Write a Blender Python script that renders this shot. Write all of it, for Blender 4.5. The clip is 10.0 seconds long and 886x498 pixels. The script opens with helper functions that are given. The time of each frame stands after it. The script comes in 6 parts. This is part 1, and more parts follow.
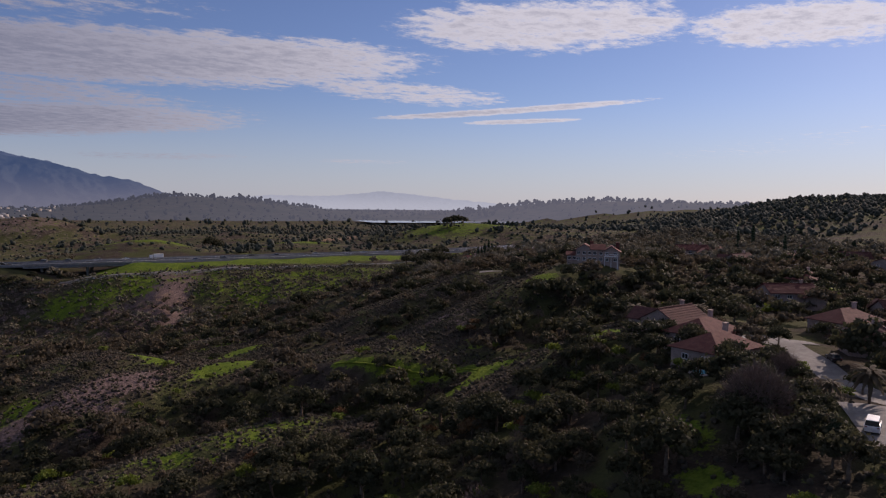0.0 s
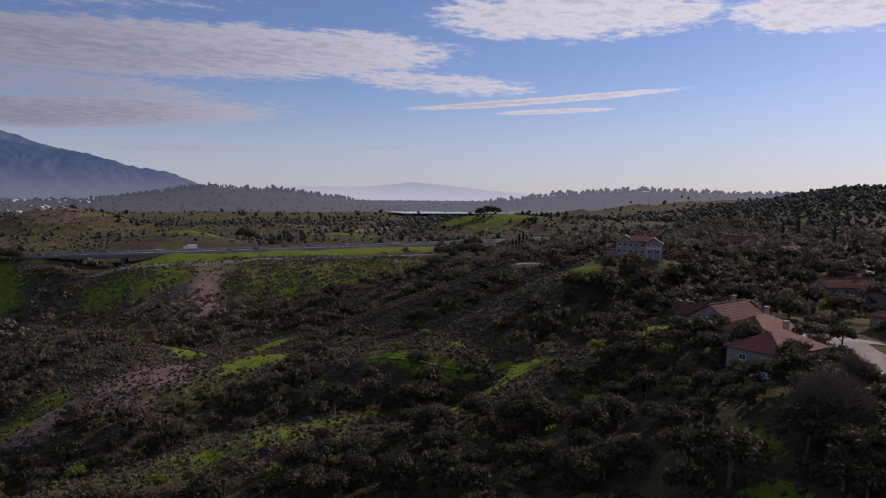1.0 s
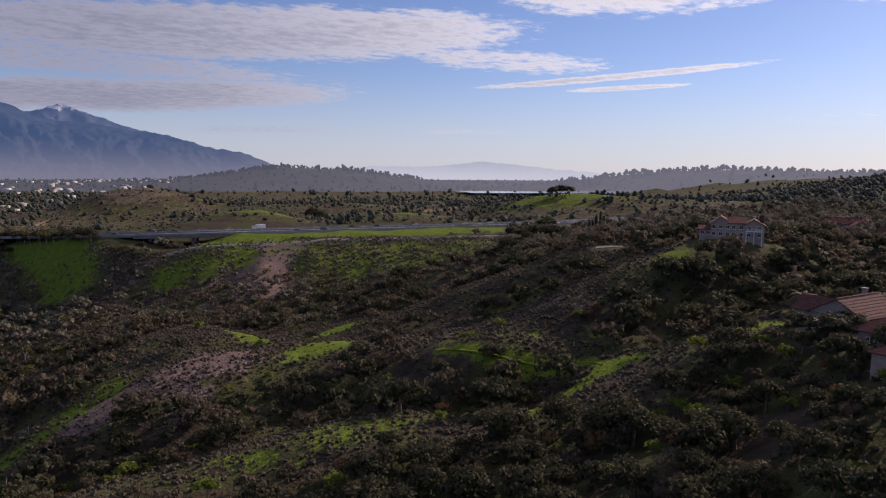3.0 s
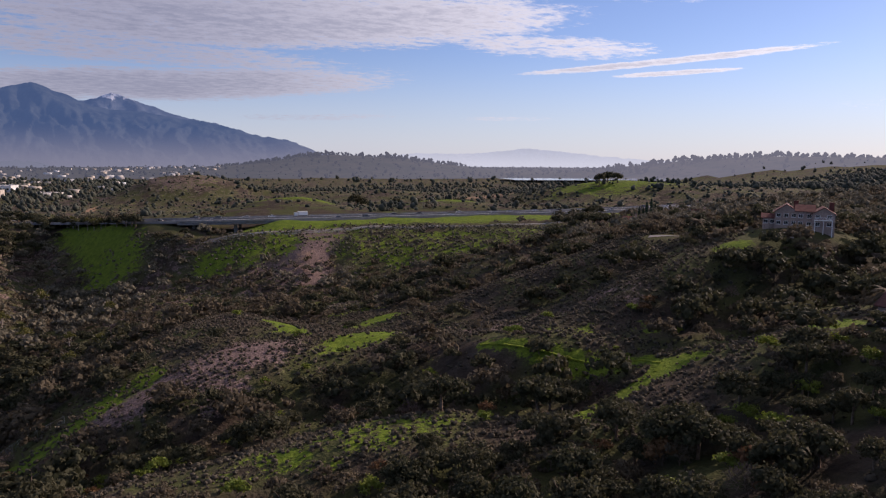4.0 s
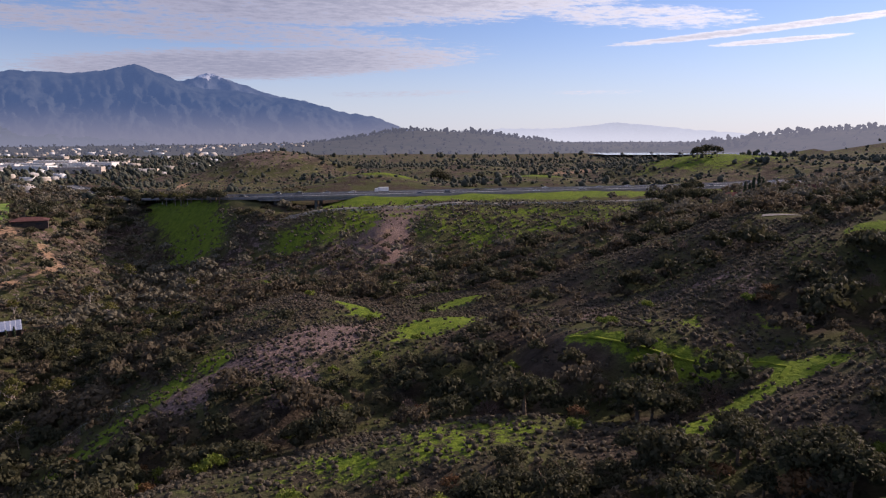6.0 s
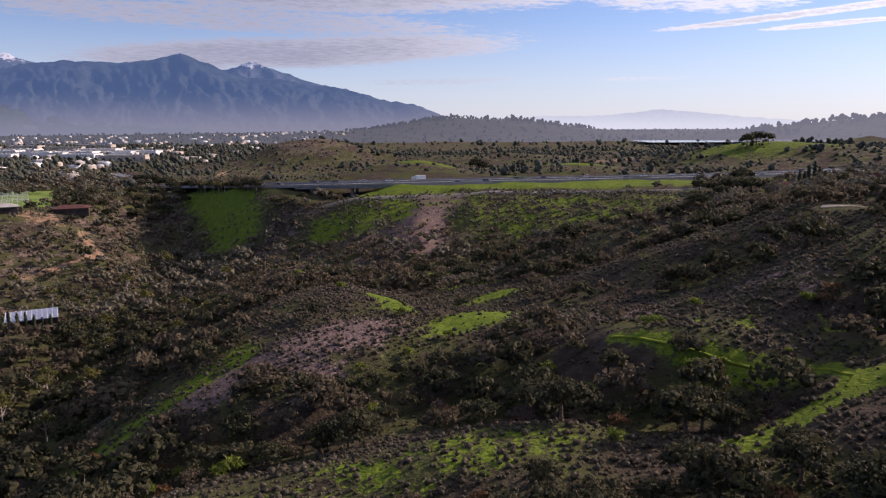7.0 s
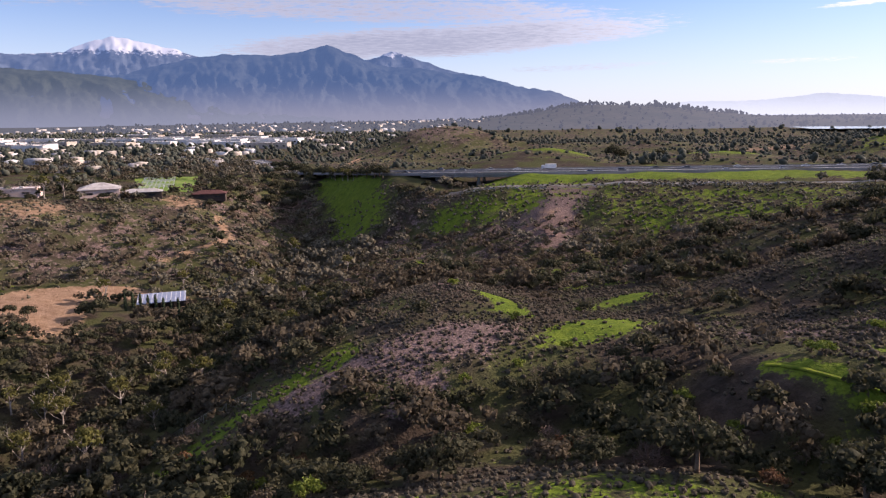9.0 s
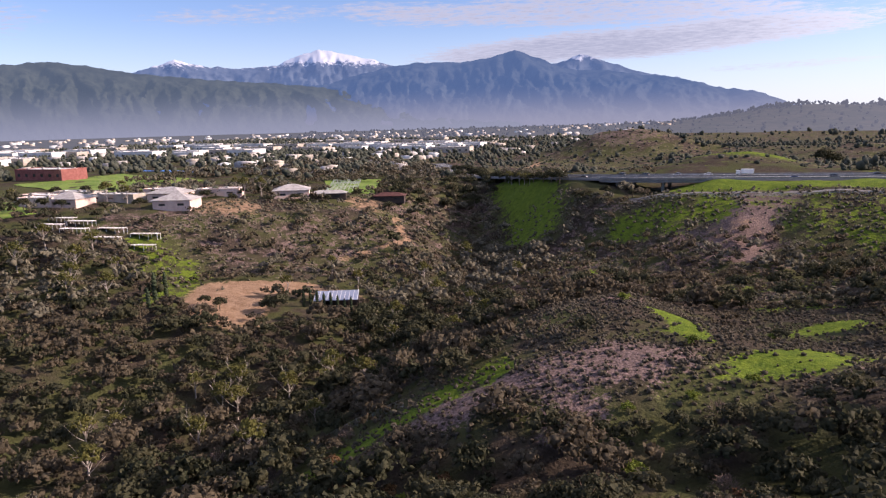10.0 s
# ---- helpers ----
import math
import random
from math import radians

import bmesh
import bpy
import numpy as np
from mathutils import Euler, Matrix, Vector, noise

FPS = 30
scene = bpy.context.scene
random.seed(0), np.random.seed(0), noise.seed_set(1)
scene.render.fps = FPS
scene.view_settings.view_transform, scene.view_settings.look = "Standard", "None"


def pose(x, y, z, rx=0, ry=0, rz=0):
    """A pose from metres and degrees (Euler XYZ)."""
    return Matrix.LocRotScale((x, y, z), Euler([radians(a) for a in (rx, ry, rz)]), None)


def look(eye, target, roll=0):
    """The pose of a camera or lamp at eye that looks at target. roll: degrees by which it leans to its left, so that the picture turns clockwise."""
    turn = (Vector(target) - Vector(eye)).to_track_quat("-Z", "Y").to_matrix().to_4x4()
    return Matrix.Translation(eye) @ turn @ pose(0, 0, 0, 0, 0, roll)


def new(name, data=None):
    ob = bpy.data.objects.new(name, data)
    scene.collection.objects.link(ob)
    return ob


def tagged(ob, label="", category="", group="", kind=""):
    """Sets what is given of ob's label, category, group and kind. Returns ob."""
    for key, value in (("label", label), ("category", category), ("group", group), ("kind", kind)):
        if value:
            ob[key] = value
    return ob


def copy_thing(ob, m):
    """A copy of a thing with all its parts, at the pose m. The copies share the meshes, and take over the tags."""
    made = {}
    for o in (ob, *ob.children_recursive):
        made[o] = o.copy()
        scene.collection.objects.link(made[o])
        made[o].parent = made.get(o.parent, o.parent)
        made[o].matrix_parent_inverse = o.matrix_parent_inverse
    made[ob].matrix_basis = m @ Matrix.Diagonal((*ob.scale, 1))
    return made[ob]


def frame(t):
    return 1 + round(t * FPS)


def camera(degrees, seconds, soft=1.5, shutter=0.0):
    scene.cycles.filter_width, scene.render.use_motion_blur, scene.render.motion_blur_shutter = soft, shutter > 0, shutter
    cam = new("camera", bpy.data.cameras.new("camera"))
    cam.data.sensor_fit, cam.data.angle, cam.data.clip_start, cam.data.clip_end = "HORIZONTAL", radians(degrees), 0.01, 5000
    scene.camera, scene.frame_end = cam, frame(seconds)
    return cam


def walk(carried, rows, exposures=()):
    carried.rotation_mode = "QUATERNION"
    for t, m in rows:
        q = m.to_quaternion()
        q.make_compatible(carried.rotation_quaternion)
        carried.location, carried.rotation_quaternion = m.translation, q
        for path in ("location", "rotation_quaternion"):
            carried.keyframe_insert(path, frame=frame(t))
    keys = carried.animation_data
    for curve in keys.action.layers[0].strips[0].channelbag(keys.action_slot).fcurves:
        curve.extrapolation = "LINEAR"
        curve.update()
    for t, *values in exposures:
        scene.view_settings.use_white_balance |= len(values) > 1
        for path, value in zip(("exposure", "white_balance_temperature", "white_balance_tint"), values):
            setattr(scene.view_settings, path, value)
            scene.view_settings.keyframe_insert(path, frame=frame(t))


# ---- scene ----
cam = camera(64.91, 10.0, soft=1.25)
PATH = [
    (0, (-3.51, -45.46, 102.63), (22.51, 50.88, 96.24), 0.73),
    (0.5, (-3.27, -41.59, 102.64), (20.61, 55.26, 95.57), 0.61),
    (1, (-2.95, -37.63, 102.42), (18.69, 59.7, 94.67), 0.63),
    (1.5, (-2.6, -33.6, 102.29), (16.85, 64.12, 93.85), 0.53),
    (2, (-2.28, -29.1, 101.98), (15.05, 68.97, 92.84), 0.51),
    (2.5, (-1.74, -24.34, 101.88), (13.06, 74.06, 91.98), 0.46),
    (4, (-0.38, -9.13, 100.78), (5.45, 89.9, 88.23), 0.35),
    (4.5, (-0.16, -4.46, 100.45), (2.57, 94.59, 86.98), 0.26),
    (5, (-0.0, 0.0, 100.0), (-0.04, 98.99, 85.79), 0.16),
    (5.5, (0.25, 4.82, 99.57), (-2.91, 103.62, 84.49), -0.01),
    (7, (1.47, 18.83, 98.68), (-10.44, 116.55, 81.08), -0.30),
    (7.5, (1.89, 23.39, 98.45), (-12.89, 120.56, 80.06), -0.37),
    (8, (2.15, 28.15, 98.05), (-15.43, 124.72, 78.94), -0.46),
    (8.5, (2.43, 33.16, 97.94), (-17.88, 129.04, 78.08), -0.56),
    (9, (2.46, 38.64, 97.51), (-28.08, 131.93, 78.39), -0.76),
    (9.5, (2.38, 44.27, 97.0), (-39.58, 133.08, 78.22), -1.06),
    (10, (2.27, 50.25, 96.41), (-51.58, 132.56, 78.39), -1.48),
]
walk(cam, [(t, look(eye, target, roll)) for t, eye, target, roll in PATH],
     exposures=[(0.0, -0.3, 6700, 25), (2.5, 0.0, 6700, 25), (5.0, 0.3, 6700, 25), (7.5, 0.5, 6700, 25), (10.0, 0.85, 6700, 25)])

# ---- light: low sun from ahead on the east side, blue sky with high cloud ----
SUN_AZ, SUN_EL = 58.0, 27.0
sun_dir = Vector((math.sin(radians(SUN_AZ)) * math.cos(radians(SUN_EL)), math.cos(radians(SUN_AZ)) * math.cos(radians(SUN_EL)), math.sin(radians(SUN_EL))))
sun_data = bpy.data.lights.new("sun", "SUN")
sun_data.energy, sun_data.angle, sun_data.color = 4.7, radians(0.6), (1.0, 0.86, 0.72)
sun = new("sun", sun_data)
sun.matrix_world = look(sun_dir * 100, (0, 0, 0))

world = bpy.data.worlds.new("sky")
scene.world = world
world.use_nodes = True


class Nodes:
    """Short hand for building node trees."""

    def __init__(self, tree):
        self.tree = tree
        tree.nodes.clear()

    def add(self, kind, **inputs):
        n = self.tree.nodes.new(kind)
        for key, value in inputs.items():
            self.put(n.inputs[key.replace("_", " ")], value)
        return n

    def put(self, socket, value):
        if isinstance(value, bpy.types.NodeSocket):
            self.tree.links.new(value, socket)
        else:
            socket.default_value = value

    def math(self, op, a, b=0.0, c=0.0, clamp=False):
        n = self.tree.nodes.new("ShaderNodeMath")
        n.operation, n.use_clamp = op, clamp
        for socket, value in zip(n.inputs, (a, b, c)):
            self.put(socket, value)
        return n.outputs[0]

    def ramp(self, value, low, high, smooth=True):
        n = self.tree.nodes.new("ShaderNodeMapRange")
        n.interpolation_type = "SMOOTHSTEP" if smooth else "LINEAR"
        for key, v in (("Value", value), ("From Min", low), ("From Max", high)):
            self.put(n.inputs[key], v)
        return n.outputs[0]

    def mix(self, fac, a, b, blend="MIX"):
        n = self.tree.nodes.new("ShaderNodeMix")
        n.data_type, n.blend_type = "RGBA", blend
        self.put(n.inputs[0], fac)
        self.put(n.inputs[6], a if isinstance(a, bpy.types.NodeSocket) else (*a, 1))
        self.put(n.inputs[7], b if isinstance(b, bpy.types.NodeSocket) else (*b, 1))
        return n.outputs[2]

    def noise(self, vector, scale, detail=3.0, rough=0.55):
        n = self.add("ShaderNodeTexNoise", Scale=scale, Detail=detail, Roughness=rough)
        self.put(n.inputs["Vector"], vector)
        return n.outputs["Fac"]

    def combine(self, x, y, z):
        n = self.tree.nodes.new("ShaderNodeCombineXYZ")
        for socket, value in zip(n.inputs, (x, y, z)):
            self.put(socket, value)
        return n.outputs[0]


def build_sky():
    w = Nodes(world.node_tree)
    sky = w.add("ShaderNodeTexSky")
    sky.sky_type, sky.sun_disc = "NISHITA", False
    sky.sun_elevation, sky.sun_rotation = radians(SUN_EL), radians(SUN_AZ)
    sky.altitude, sky.air_density, sky.dust_density, sky.ozone_density = 300, 1.0, 0.28, 2.0
    tex = w.add("ShaderNodeTexCoord")
    sep = w.add("ShaderNodeSeparateXYZ", Vector=tex.outputs["Generated"])
    x, y, z = sep.outputs
    az = w.math("MULTIPLY", w.math("ARCTAN2", x, y), 180 / math.pi)
    el = w.math("MULTIPLY", w.math("ARCSINE", z), 180 / math.pi)
    # high cloud drawn on a flat layer overhead
    lift = w.math("MAXIMUM", w.math("ADD", z, 0.03), 0.02)
    px, py = w.math("DIVIDE", x, lift), w.math("DIVIDE", y, lift)
    along = w.math("ADD", w.math("MULTIPLY", px, 0.93), w.math("MULTIPLY", py, 0.36))
    across = w.math("ADD", w.math("MULTIPLY", px, -0.36), w.math("MULTIPLY", py, 0.93))
    layer = w.combine(w.math("MULTIPLY", along, 0.8), across, 0.0)
    coarse = w.noise(layer, 0.9, 6.0, 0.6)
    fine = w.noise(layer, 9.0, 6.0, 0.72)
    wisps = w.noise(w.combine(w.math("MULTIPLY", az, 0.09), w.math("MULTIPLY", el, 0.75), 3.0), 1.6, 6.0, 0.6)
    texture = w.math("ADD", w.math("MULTIPLY", coarse, 0.20), w.math("ADD", w.math("MULTIPLY", fine, 0.68), w.math("MULTIPLY", wisps, 0.23)))
    total = None
    # cloud banks: azimuth, elevation, half length, half depth, slope, weight
    for a0, e0, ha, he, slope, weight in (
            (-9.0, 10.6, 24.0, 2.3, 0.03, 0.40), (12.0, 8.9, 9.0, 1.0, -0.06, 0.30), (-24.0, 8.0, 22.0, 1.2, -0.03, 0.30),
            (-18.0, 5.6, 19.0, 1.4, 0.045, 0.39), (-4.0, 7.2, 6.0, 0.5, -0.06, 0.16), (-7.0, 3.4, 7.0, 0.35, 0.02, 0.2),
            (8.5, 3.4, 4.5, 0.25, 0.0, 0.22), (20.5, 7.6, 11.5, 0.30, 0.066, 0.40), (21.5, 6.75, 5.0, 0.22, 0.03, 0.36),
            (23.0, 14.0, 13.0, 2.2, 0.0, 0.34), (42.0, 13.0, 9.0, 1.8, -0.06, 0.33), (44.0, 5.0, 14.0, 0.9, 0.09, 0.13),
            (-47.0, 8.3, 10.0, 0.9, 0.04, 0.2), (-66.0, 7.5, 6.0, 1.6, 0.0, 0.2), (-30.0, 14.5, 30.0, 2.5, 0.0, 0.25)):
        da = w.math("SUBTRACT", az, a0)
        de = w.math("SUBTRACT", w.math("SUBTRACT", el, e0), w.math("MULTIPLY", da, slope))
        r = w.math("ADD", w.math("POWER", w.math("ABSOLUTE", w.math("DIVIDE", da, ha)), 2.5), w.math("POWER", w.math("ABSOLUTE", w.math("DIVIDE", de, he)), 2.0))
        bank = w.math("MULTIPLY", w.ramp(r, 1.5, 0.0), weight)
        total = bank if total is None else w.math("MAXIMUM", total, bank)
    # Cloud above the view, never seen, weighted to brighten the fill light.
    overhead = w.math("MULTIPLY", w.ramp(el, 17.0, 40.0), 0.25)
    total = w.math("MAXIMUM", total, overhead)
    density = w.ramp(w.math("ADD", texture, total), 0.68, 0.88)
    density = w.math("MULTIPLY", density, w.ramp(total, 0.0, 0.10))
    # brightness of the cloud: brighter towards the sun, greyer in its thick part
    towards = w.add("ShaderNodeVectorMath")
    towards.operation = "DOT_PRODUCT"
    w.put(towards.inputs[0], tex.outputs["Generated"])
    towards.inputs[1].default_value = sun_dir
    glow = w.ramp(towards.outputs["Value"], 0.2, 1.0)
    thick = w.ramp(w.math("ADD", texture, total), 0.82, 1.05)
    white = w.mix(glow, (3.7, 4.0, 4.9), (10.2, 10.5, 10.8))
    grey = w.mix(glow, (2.7, 3.0, 3.9), (6.9, 7.2, 7.8))
    cloud = w.mix(thick, white, grey)
    air = w.mix(1.0, sky.outputs[0], (0.78, 0.88, 1.12), "MULTIPLY")
    air = w.mix(w.math("MULTIPLY", w.ramp(el, 9.0, -1.0), 0.6), air, (5.7, 6.6, 7.9))
    out = w.mix(w.math("MULTIPLY", density, 0.9), air, cloud)
    bg = w.add("ShaderNodeBackground", Color=out, Strength=0.085)
    w.tree.links.new(bg.outputs[0], w.add("ShaderNodeOutputWorld").inputs[0])


build_sky()

# ---- materials ----
def surface(name, build, rough=0.85, metal=0.0, bump=None, spec=0.12, sheer=0.0):
    """A material; build(n, pos) gives its base colour; bump is (scale, height in metres)."""
    m = bpy.data.materials.new(name)
    m.use_nodes = True
    n = Nodes(m.node_tree)
    pos = n.add("ShaderNodeNewGeometry").outputs["Position"]
    colour = build(n, pos)
    b = n.add("ShaderNodeBsdfPrincipled", Roughness=rough, Metallic=metal)
    b.inputs["Specular IOR Level"].default_value = spec
    n.put(b.inputs["Base Color"], colour if isinstance(colour, bpy.types.NodeSocket) else (*colour, 1))
    if bump:
        k = n.add("ShaderNodeBump", Strength=1.0, Distance=bump[1], Height=n.noise(pos, bump[0], 4.0))
        n.put(b.inputs["Normal"], k.outputs[0])
    shader = b.outputs[0]
    if sheer:
        t = n.add("ShaderNodeBsdfTranslucent")
        n.put(t.inputs["Color"], colour)
        mix = n.add("ShaderNodeMixShader", Fac=sheer)
        n.tree.links.new(b.outputs[0], mix.inputs[1])
        n.tree.links.new(t.outputs[0], mix.inputs[2])
        shader = mix.outputs[0]
    n.tree.links.new(shader, n.add("ShaderNodeOutputMaterial").inputs[0])
    return m


def mottled(a, b, scale=0.3, c=None, scale2=3.0, low=0.35, high=0.65):
    """Base colour of two tones in patches, and a third in finer spots."""
    def build(n, pos):
        col = n.mix(n.ramp(n.noise(pos, scale), low, high), a, b)
        if c:
            col = n.mix(n.ramp(n.noise(pos, scale2, 4.0), 0.52, 0.68), col, c)
        return col
    return build


def varied(a, b, c, scale=1.2):
    """Leaf colour: differs from plant to plant and from clump to clump."""
    def build(n, pos):
        info = n.add("ShaderNodeObjectInfo")
        geo = n.add("ShaderNodeNewGeometry")
        tint = n.add("ShaderNodeAttribute")
        tint.attribute_name = "tint"
        one = n.math("FRACT", n.math("ADD", info.outputs["Random"], tint.outputs["Fac"]))
        col = n.mix(one, a, b)
        col = n.mix(n.math("MULTIPLY", geo.outputs["Random Per Island"], 0.7), col, c)
        return n.mix(n.math("MULTIPLY", n.ramp(n.noise(pos, scale), 0.4, 0.7), 0.4), col, a)
    return build


def ground_colour(n, pos):
    """Brushland: cover kinds come from the plan, broken up by grain at several sizes."""
    cover = n.add("ShaderNodeVertexColor")
    cover.layer_name = "cover"
    sep = n.add("ShaderNodeSeparateColor", Color=cover.outputs["Color"])
    grass, soil, dead = sep.outputs
    tuft = n.noise(pos, 0.35, 5.0, 0.65)
    grain = n.noise(pos, 1.6, 4.0, 0.6)
    broad = n.noise(pos, 0.045, 3.0)
    scrub = n.mix(n.ramp(tuft, 0.35, 0.65), (0.040, 0.031, 0.024), (0.074, 0.056, 0.043))
    scrub = n.mix(n.ramp(broad, 0.40, 0.60), scrub, (0.062, 0.066, 0.026))
    green = n.mix(n.ramp(tuft, 0.3, 0.7), (0.062, 0.108, 0.012), (0.135, 0.185, 0.020))
    green = n.mix(n.math("MULTIPLY", n.ramp(grain, 0.5, 0.72), 0.6), green, (0.14, 0.155, 0.04))
    bare = n.mix(n.ramp(tuft, 0.3, 0.7), (0.22, 0.135, 0.082), (0.33, 0.22, 0.145))
    straw = n.mix(n.ramp(grain, 0.35, 0.7), (0.110, 0.075, 0.066), (0.22, 0.158, 0.145))
    edge = n.math("ADD", n.math("ADD", n.math("MULTIPLY", n.math("SUBTRACT", tuft, 0.5), 1.6), n.math("MULTIPLY", n.math("SUBTRACT", n.noise(pos, 0.11, 3.0), 0.5), 1.3)), n.math("MULTIPLY", n.math("SUBTRACT", grain, 0.5), 0.9))
    col = n.mix(n.ramp(n.math("ADD", dead, edge), 0.35, 0.6), scrub, straw)
    col = n.mix(n.ramp(n.math("ADD", grass, edge), 0.35, 0.6), col, green)
    col = n.mix(n.ramp(n.math("ADD", soil, n.math("MULTIPLY", edge, 0.6)), 0.35, 0.6), col, bare)
    return n.mix(n.math("MULTIPLY", n.ramp(grain, 0.62, 0.3), 0.35), col, (0.03, 0.03, 0.02))


M_GROUND = surface("brushland", ground_colour, 0.97, bump=(1.1, 0.5), spec=0.04)
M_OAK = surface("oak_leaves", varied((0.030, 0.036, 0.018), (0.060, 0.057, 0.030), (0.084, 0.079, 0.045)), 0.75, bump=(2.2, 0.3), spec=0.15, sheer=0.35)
M_OLIVE = surface("olive_leaves", varied((0.066, 0.054, 0.036), (0.110, 0.088, 0.057), (0.142, 0.116, 0.077)), 0.8, bump=(2.2, 0.3), spec=0.15, sheer=0.35)
M_LIME = surface("fresh_leaves", varied((0.09, 0.13, 0.018), (0.14, 0.17, 0.025), (0.19, 0.22, 0.04)), 0.7, spec=0.2, sheer=0.35)
M_RUST = surface("dry_leaves", varied((0.10, 0.048, 0.026), (0.15, 0.085, 0.04), (0.18, 0.11, 0.05)), 0.8, spec=0.2, sheer=0.3)
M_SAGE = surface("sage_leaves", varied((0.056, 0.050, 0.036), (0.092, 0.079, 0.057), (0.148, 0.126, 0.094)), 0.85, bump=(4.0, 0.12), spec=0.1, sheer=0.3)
M_TWIG = surface("bare_twigs", varied((0.115, 0.080, 0.066), (0.17, 0.125, 0.105), (0.22, 0.165, 0.14)), 0.9)
M_WILLOW = surface("yellow_green_leaves", varied((0.085, 0.088, 0.022), (0.125, 0.115, 0.032), (0.16, 0.15, 0.05)), 0.8, spec=0.2, sheer=0.35)
# Grey-green scrub, lightened in colour to stand in for front light and haze.
M_SCRUB = surface("lightened_grey_green_scrub", varied((0.088, 0.082, 0.056), (0.145, 0.126, 0.088), (0.195, 0.174, 0.125)), 0.85, spec=0.15, sheer=0.25)
M_PINE = surface("dark_needles", varied((0.020, 0.034, 0.016), (0.032, 0.045, 0.02), (0.045, 0.06, 0.03)), 0.8, spec=0.2)
M_FARLEAF = surface("far_leaves", varied((0.032, 0.040, 0.030), (0.062, 0.066, 0.048), (0.092, 0.094, 0.072)), 0.9, spec=0.1)
M_BARK = surface("bark", mottled((0.12, 0.085, 0.06), (0.20, 0.15, 0.11), 2.0), 0.95, bump=(6.0, 0.03))
M_PALEBARK = surface("pale_bark", mottled((0.24, 0.20, 0.17), (0.36, 0.32, 0.28), 2.0), 0.9, bump=(6.0, 0.02))
M_ROAD = surface("concrete_road", mottled((0.12, 0.12, 0.12), (0.16, 0.157, 0.155), 0.1, (0.09, 0.09, 0.09), 1.5), 0.8)
M_ASPHALT = surface("asphalt", mottled((0.055, 0.055, 0.058), (0.085, 0.085, 0.085), 0.3, (0.11, 0.11, 0.105), 2.0), 0.85)
M_PAVE = surface("pale_concrete", mottled((0.16, 0.148, 0.138), (0.215, 0.203, 0.19), 0.5, (0.13, 0.122, 0.118), 2.0), 0.85)
M_PAINT = surface("road_paint", mottled((0.65, 0.65, 0.62), (0.78, 0.78, 0.75), 2.0), 0.7)
M_STUCCO = surface("cream_stucco", mottled((0.30, 0.225, 0.195), (0.38, 0.29, 0.25), 0.6, (0.25, 0.19, 0.165), 2.5), 0.9)
M_PINK = surface("pink_stucco", mottled((0.58, 0.42, 0.36), (0.68, 0.52, 0.45), 0.4, (0.5, 0.38, 0.33), 2.0), 0.9)
M_WHITE = surface("white_wall", mottled((0.56, 0.55, 0.53), (0.66, 0.65, 0.63), 0.15, (0.48, 0.47, 0.46), 0.8), 0.85)
M_BEIGE = surface("beige_wall", mottled((0.36, 0.31, 0.26), (0.46, 0.41, 0.35), 0.2, (0.30, 0.27, 0.23), 0.8), 0.9)
M_REDWALL = surface("brick_red_wall", mottled((0.21, 0.075, 0.068), (0.28, 0.11, 0.095), 0.4, (0.17, 0.07, 0.06), 2.0), 0.9)
M_TILE = surface("clay_roof_tiles", mottled((0.105, 0.036, 0.032), (0.145, 0.058, 0.048), 0.7, (0.08, 0.034, 0.032), 3.0), 0.85, bump=(3.0, 0.06))
M_BROWNROOF = surface("brown_shingle_roof", mottled((0.078, 0.034, 0.031), (0.11, 0.050, 0.044), 0.7, (0.12, 0.07, 0.06), 3.0), 0.9, bump=(3.0, 0.05))
M_FLATROOF = surface("pale_flat_roof", mottled((0.50, 0.49, 0.47), (0.66, 0.65, 0.62), 0.1, (0.40, 0.39, 0.38), 0.6), 0.8)
M_GREYROOF = surface("grey_roof", mottled((0.30, 0.28, 0.27), (0.42, 0.40, 0.38), 0.3, (0.22, 0.21, 0.2), 1.5), 0.85)
M_TRIM = surface("white_trim", mottled((0.70, 0.69, 0.66), (0.80, 0.79, 0.76), 1.5), 0.6)
M_DARK = surface("dark_timber", mottled((0.045, 0.035, 0.03), (0.08, 0.06, 0.05), 2.0), 0.8)
M_GLASS = surface("window_glass", mottled((0.02, 0.025, 0.03), (0.04, 0.045, 0.05), 1.0), 0.08, spec=0.8)
M_STEEL = surface("galvanised_steel", mottled((0.50, 0.51, 0.53), (0.62, 0.63, 0.65), 1.0, (0.4, 0.4, 0.41), 4.0), 0.35, 0.9)
M_METALROOF = surface("ribbed_metal_roof", mottled((0.20, 0.24, 0.33), (0.30, 0.34, 0.43), 0.6, (0.15, 0.17, 0.23), 2.0), 0.45, 0.3)
M_CONC = surface("bridge_concrete", mottled((0.22, 0.21, 0.20), (0.30, 0.285, 0.265), 0.3, (0.17, 0.16, 0.155), 1.5), 0.9)
M_TURF = surface("mown_turf", mottled((0.10, 0.17, 0.03), (0.16, 0.23, 0.045), 0.06, (0.20, 0.22, 0.08), 0.5), 0.95)
M_TRAIL = surface("trodden_grass", mottled((0.075, 0.115, 0.014), (0.15, 0.19, 0.022), 0.5, (0.12, 0.12, 0.03), 2.5), 0.97, spec=0.03)
M_RUBBER = surface("tyre_rubber", mottled((0.02, 0.02, 0.02), (0.035, 0.035, 0.035), 5.0), 0.9)
M_BLUE = surface("blue_court", mottled((0.05, 0.16, 0.42), (0.09, 0.22, 0.50), 0.3), 0.7)
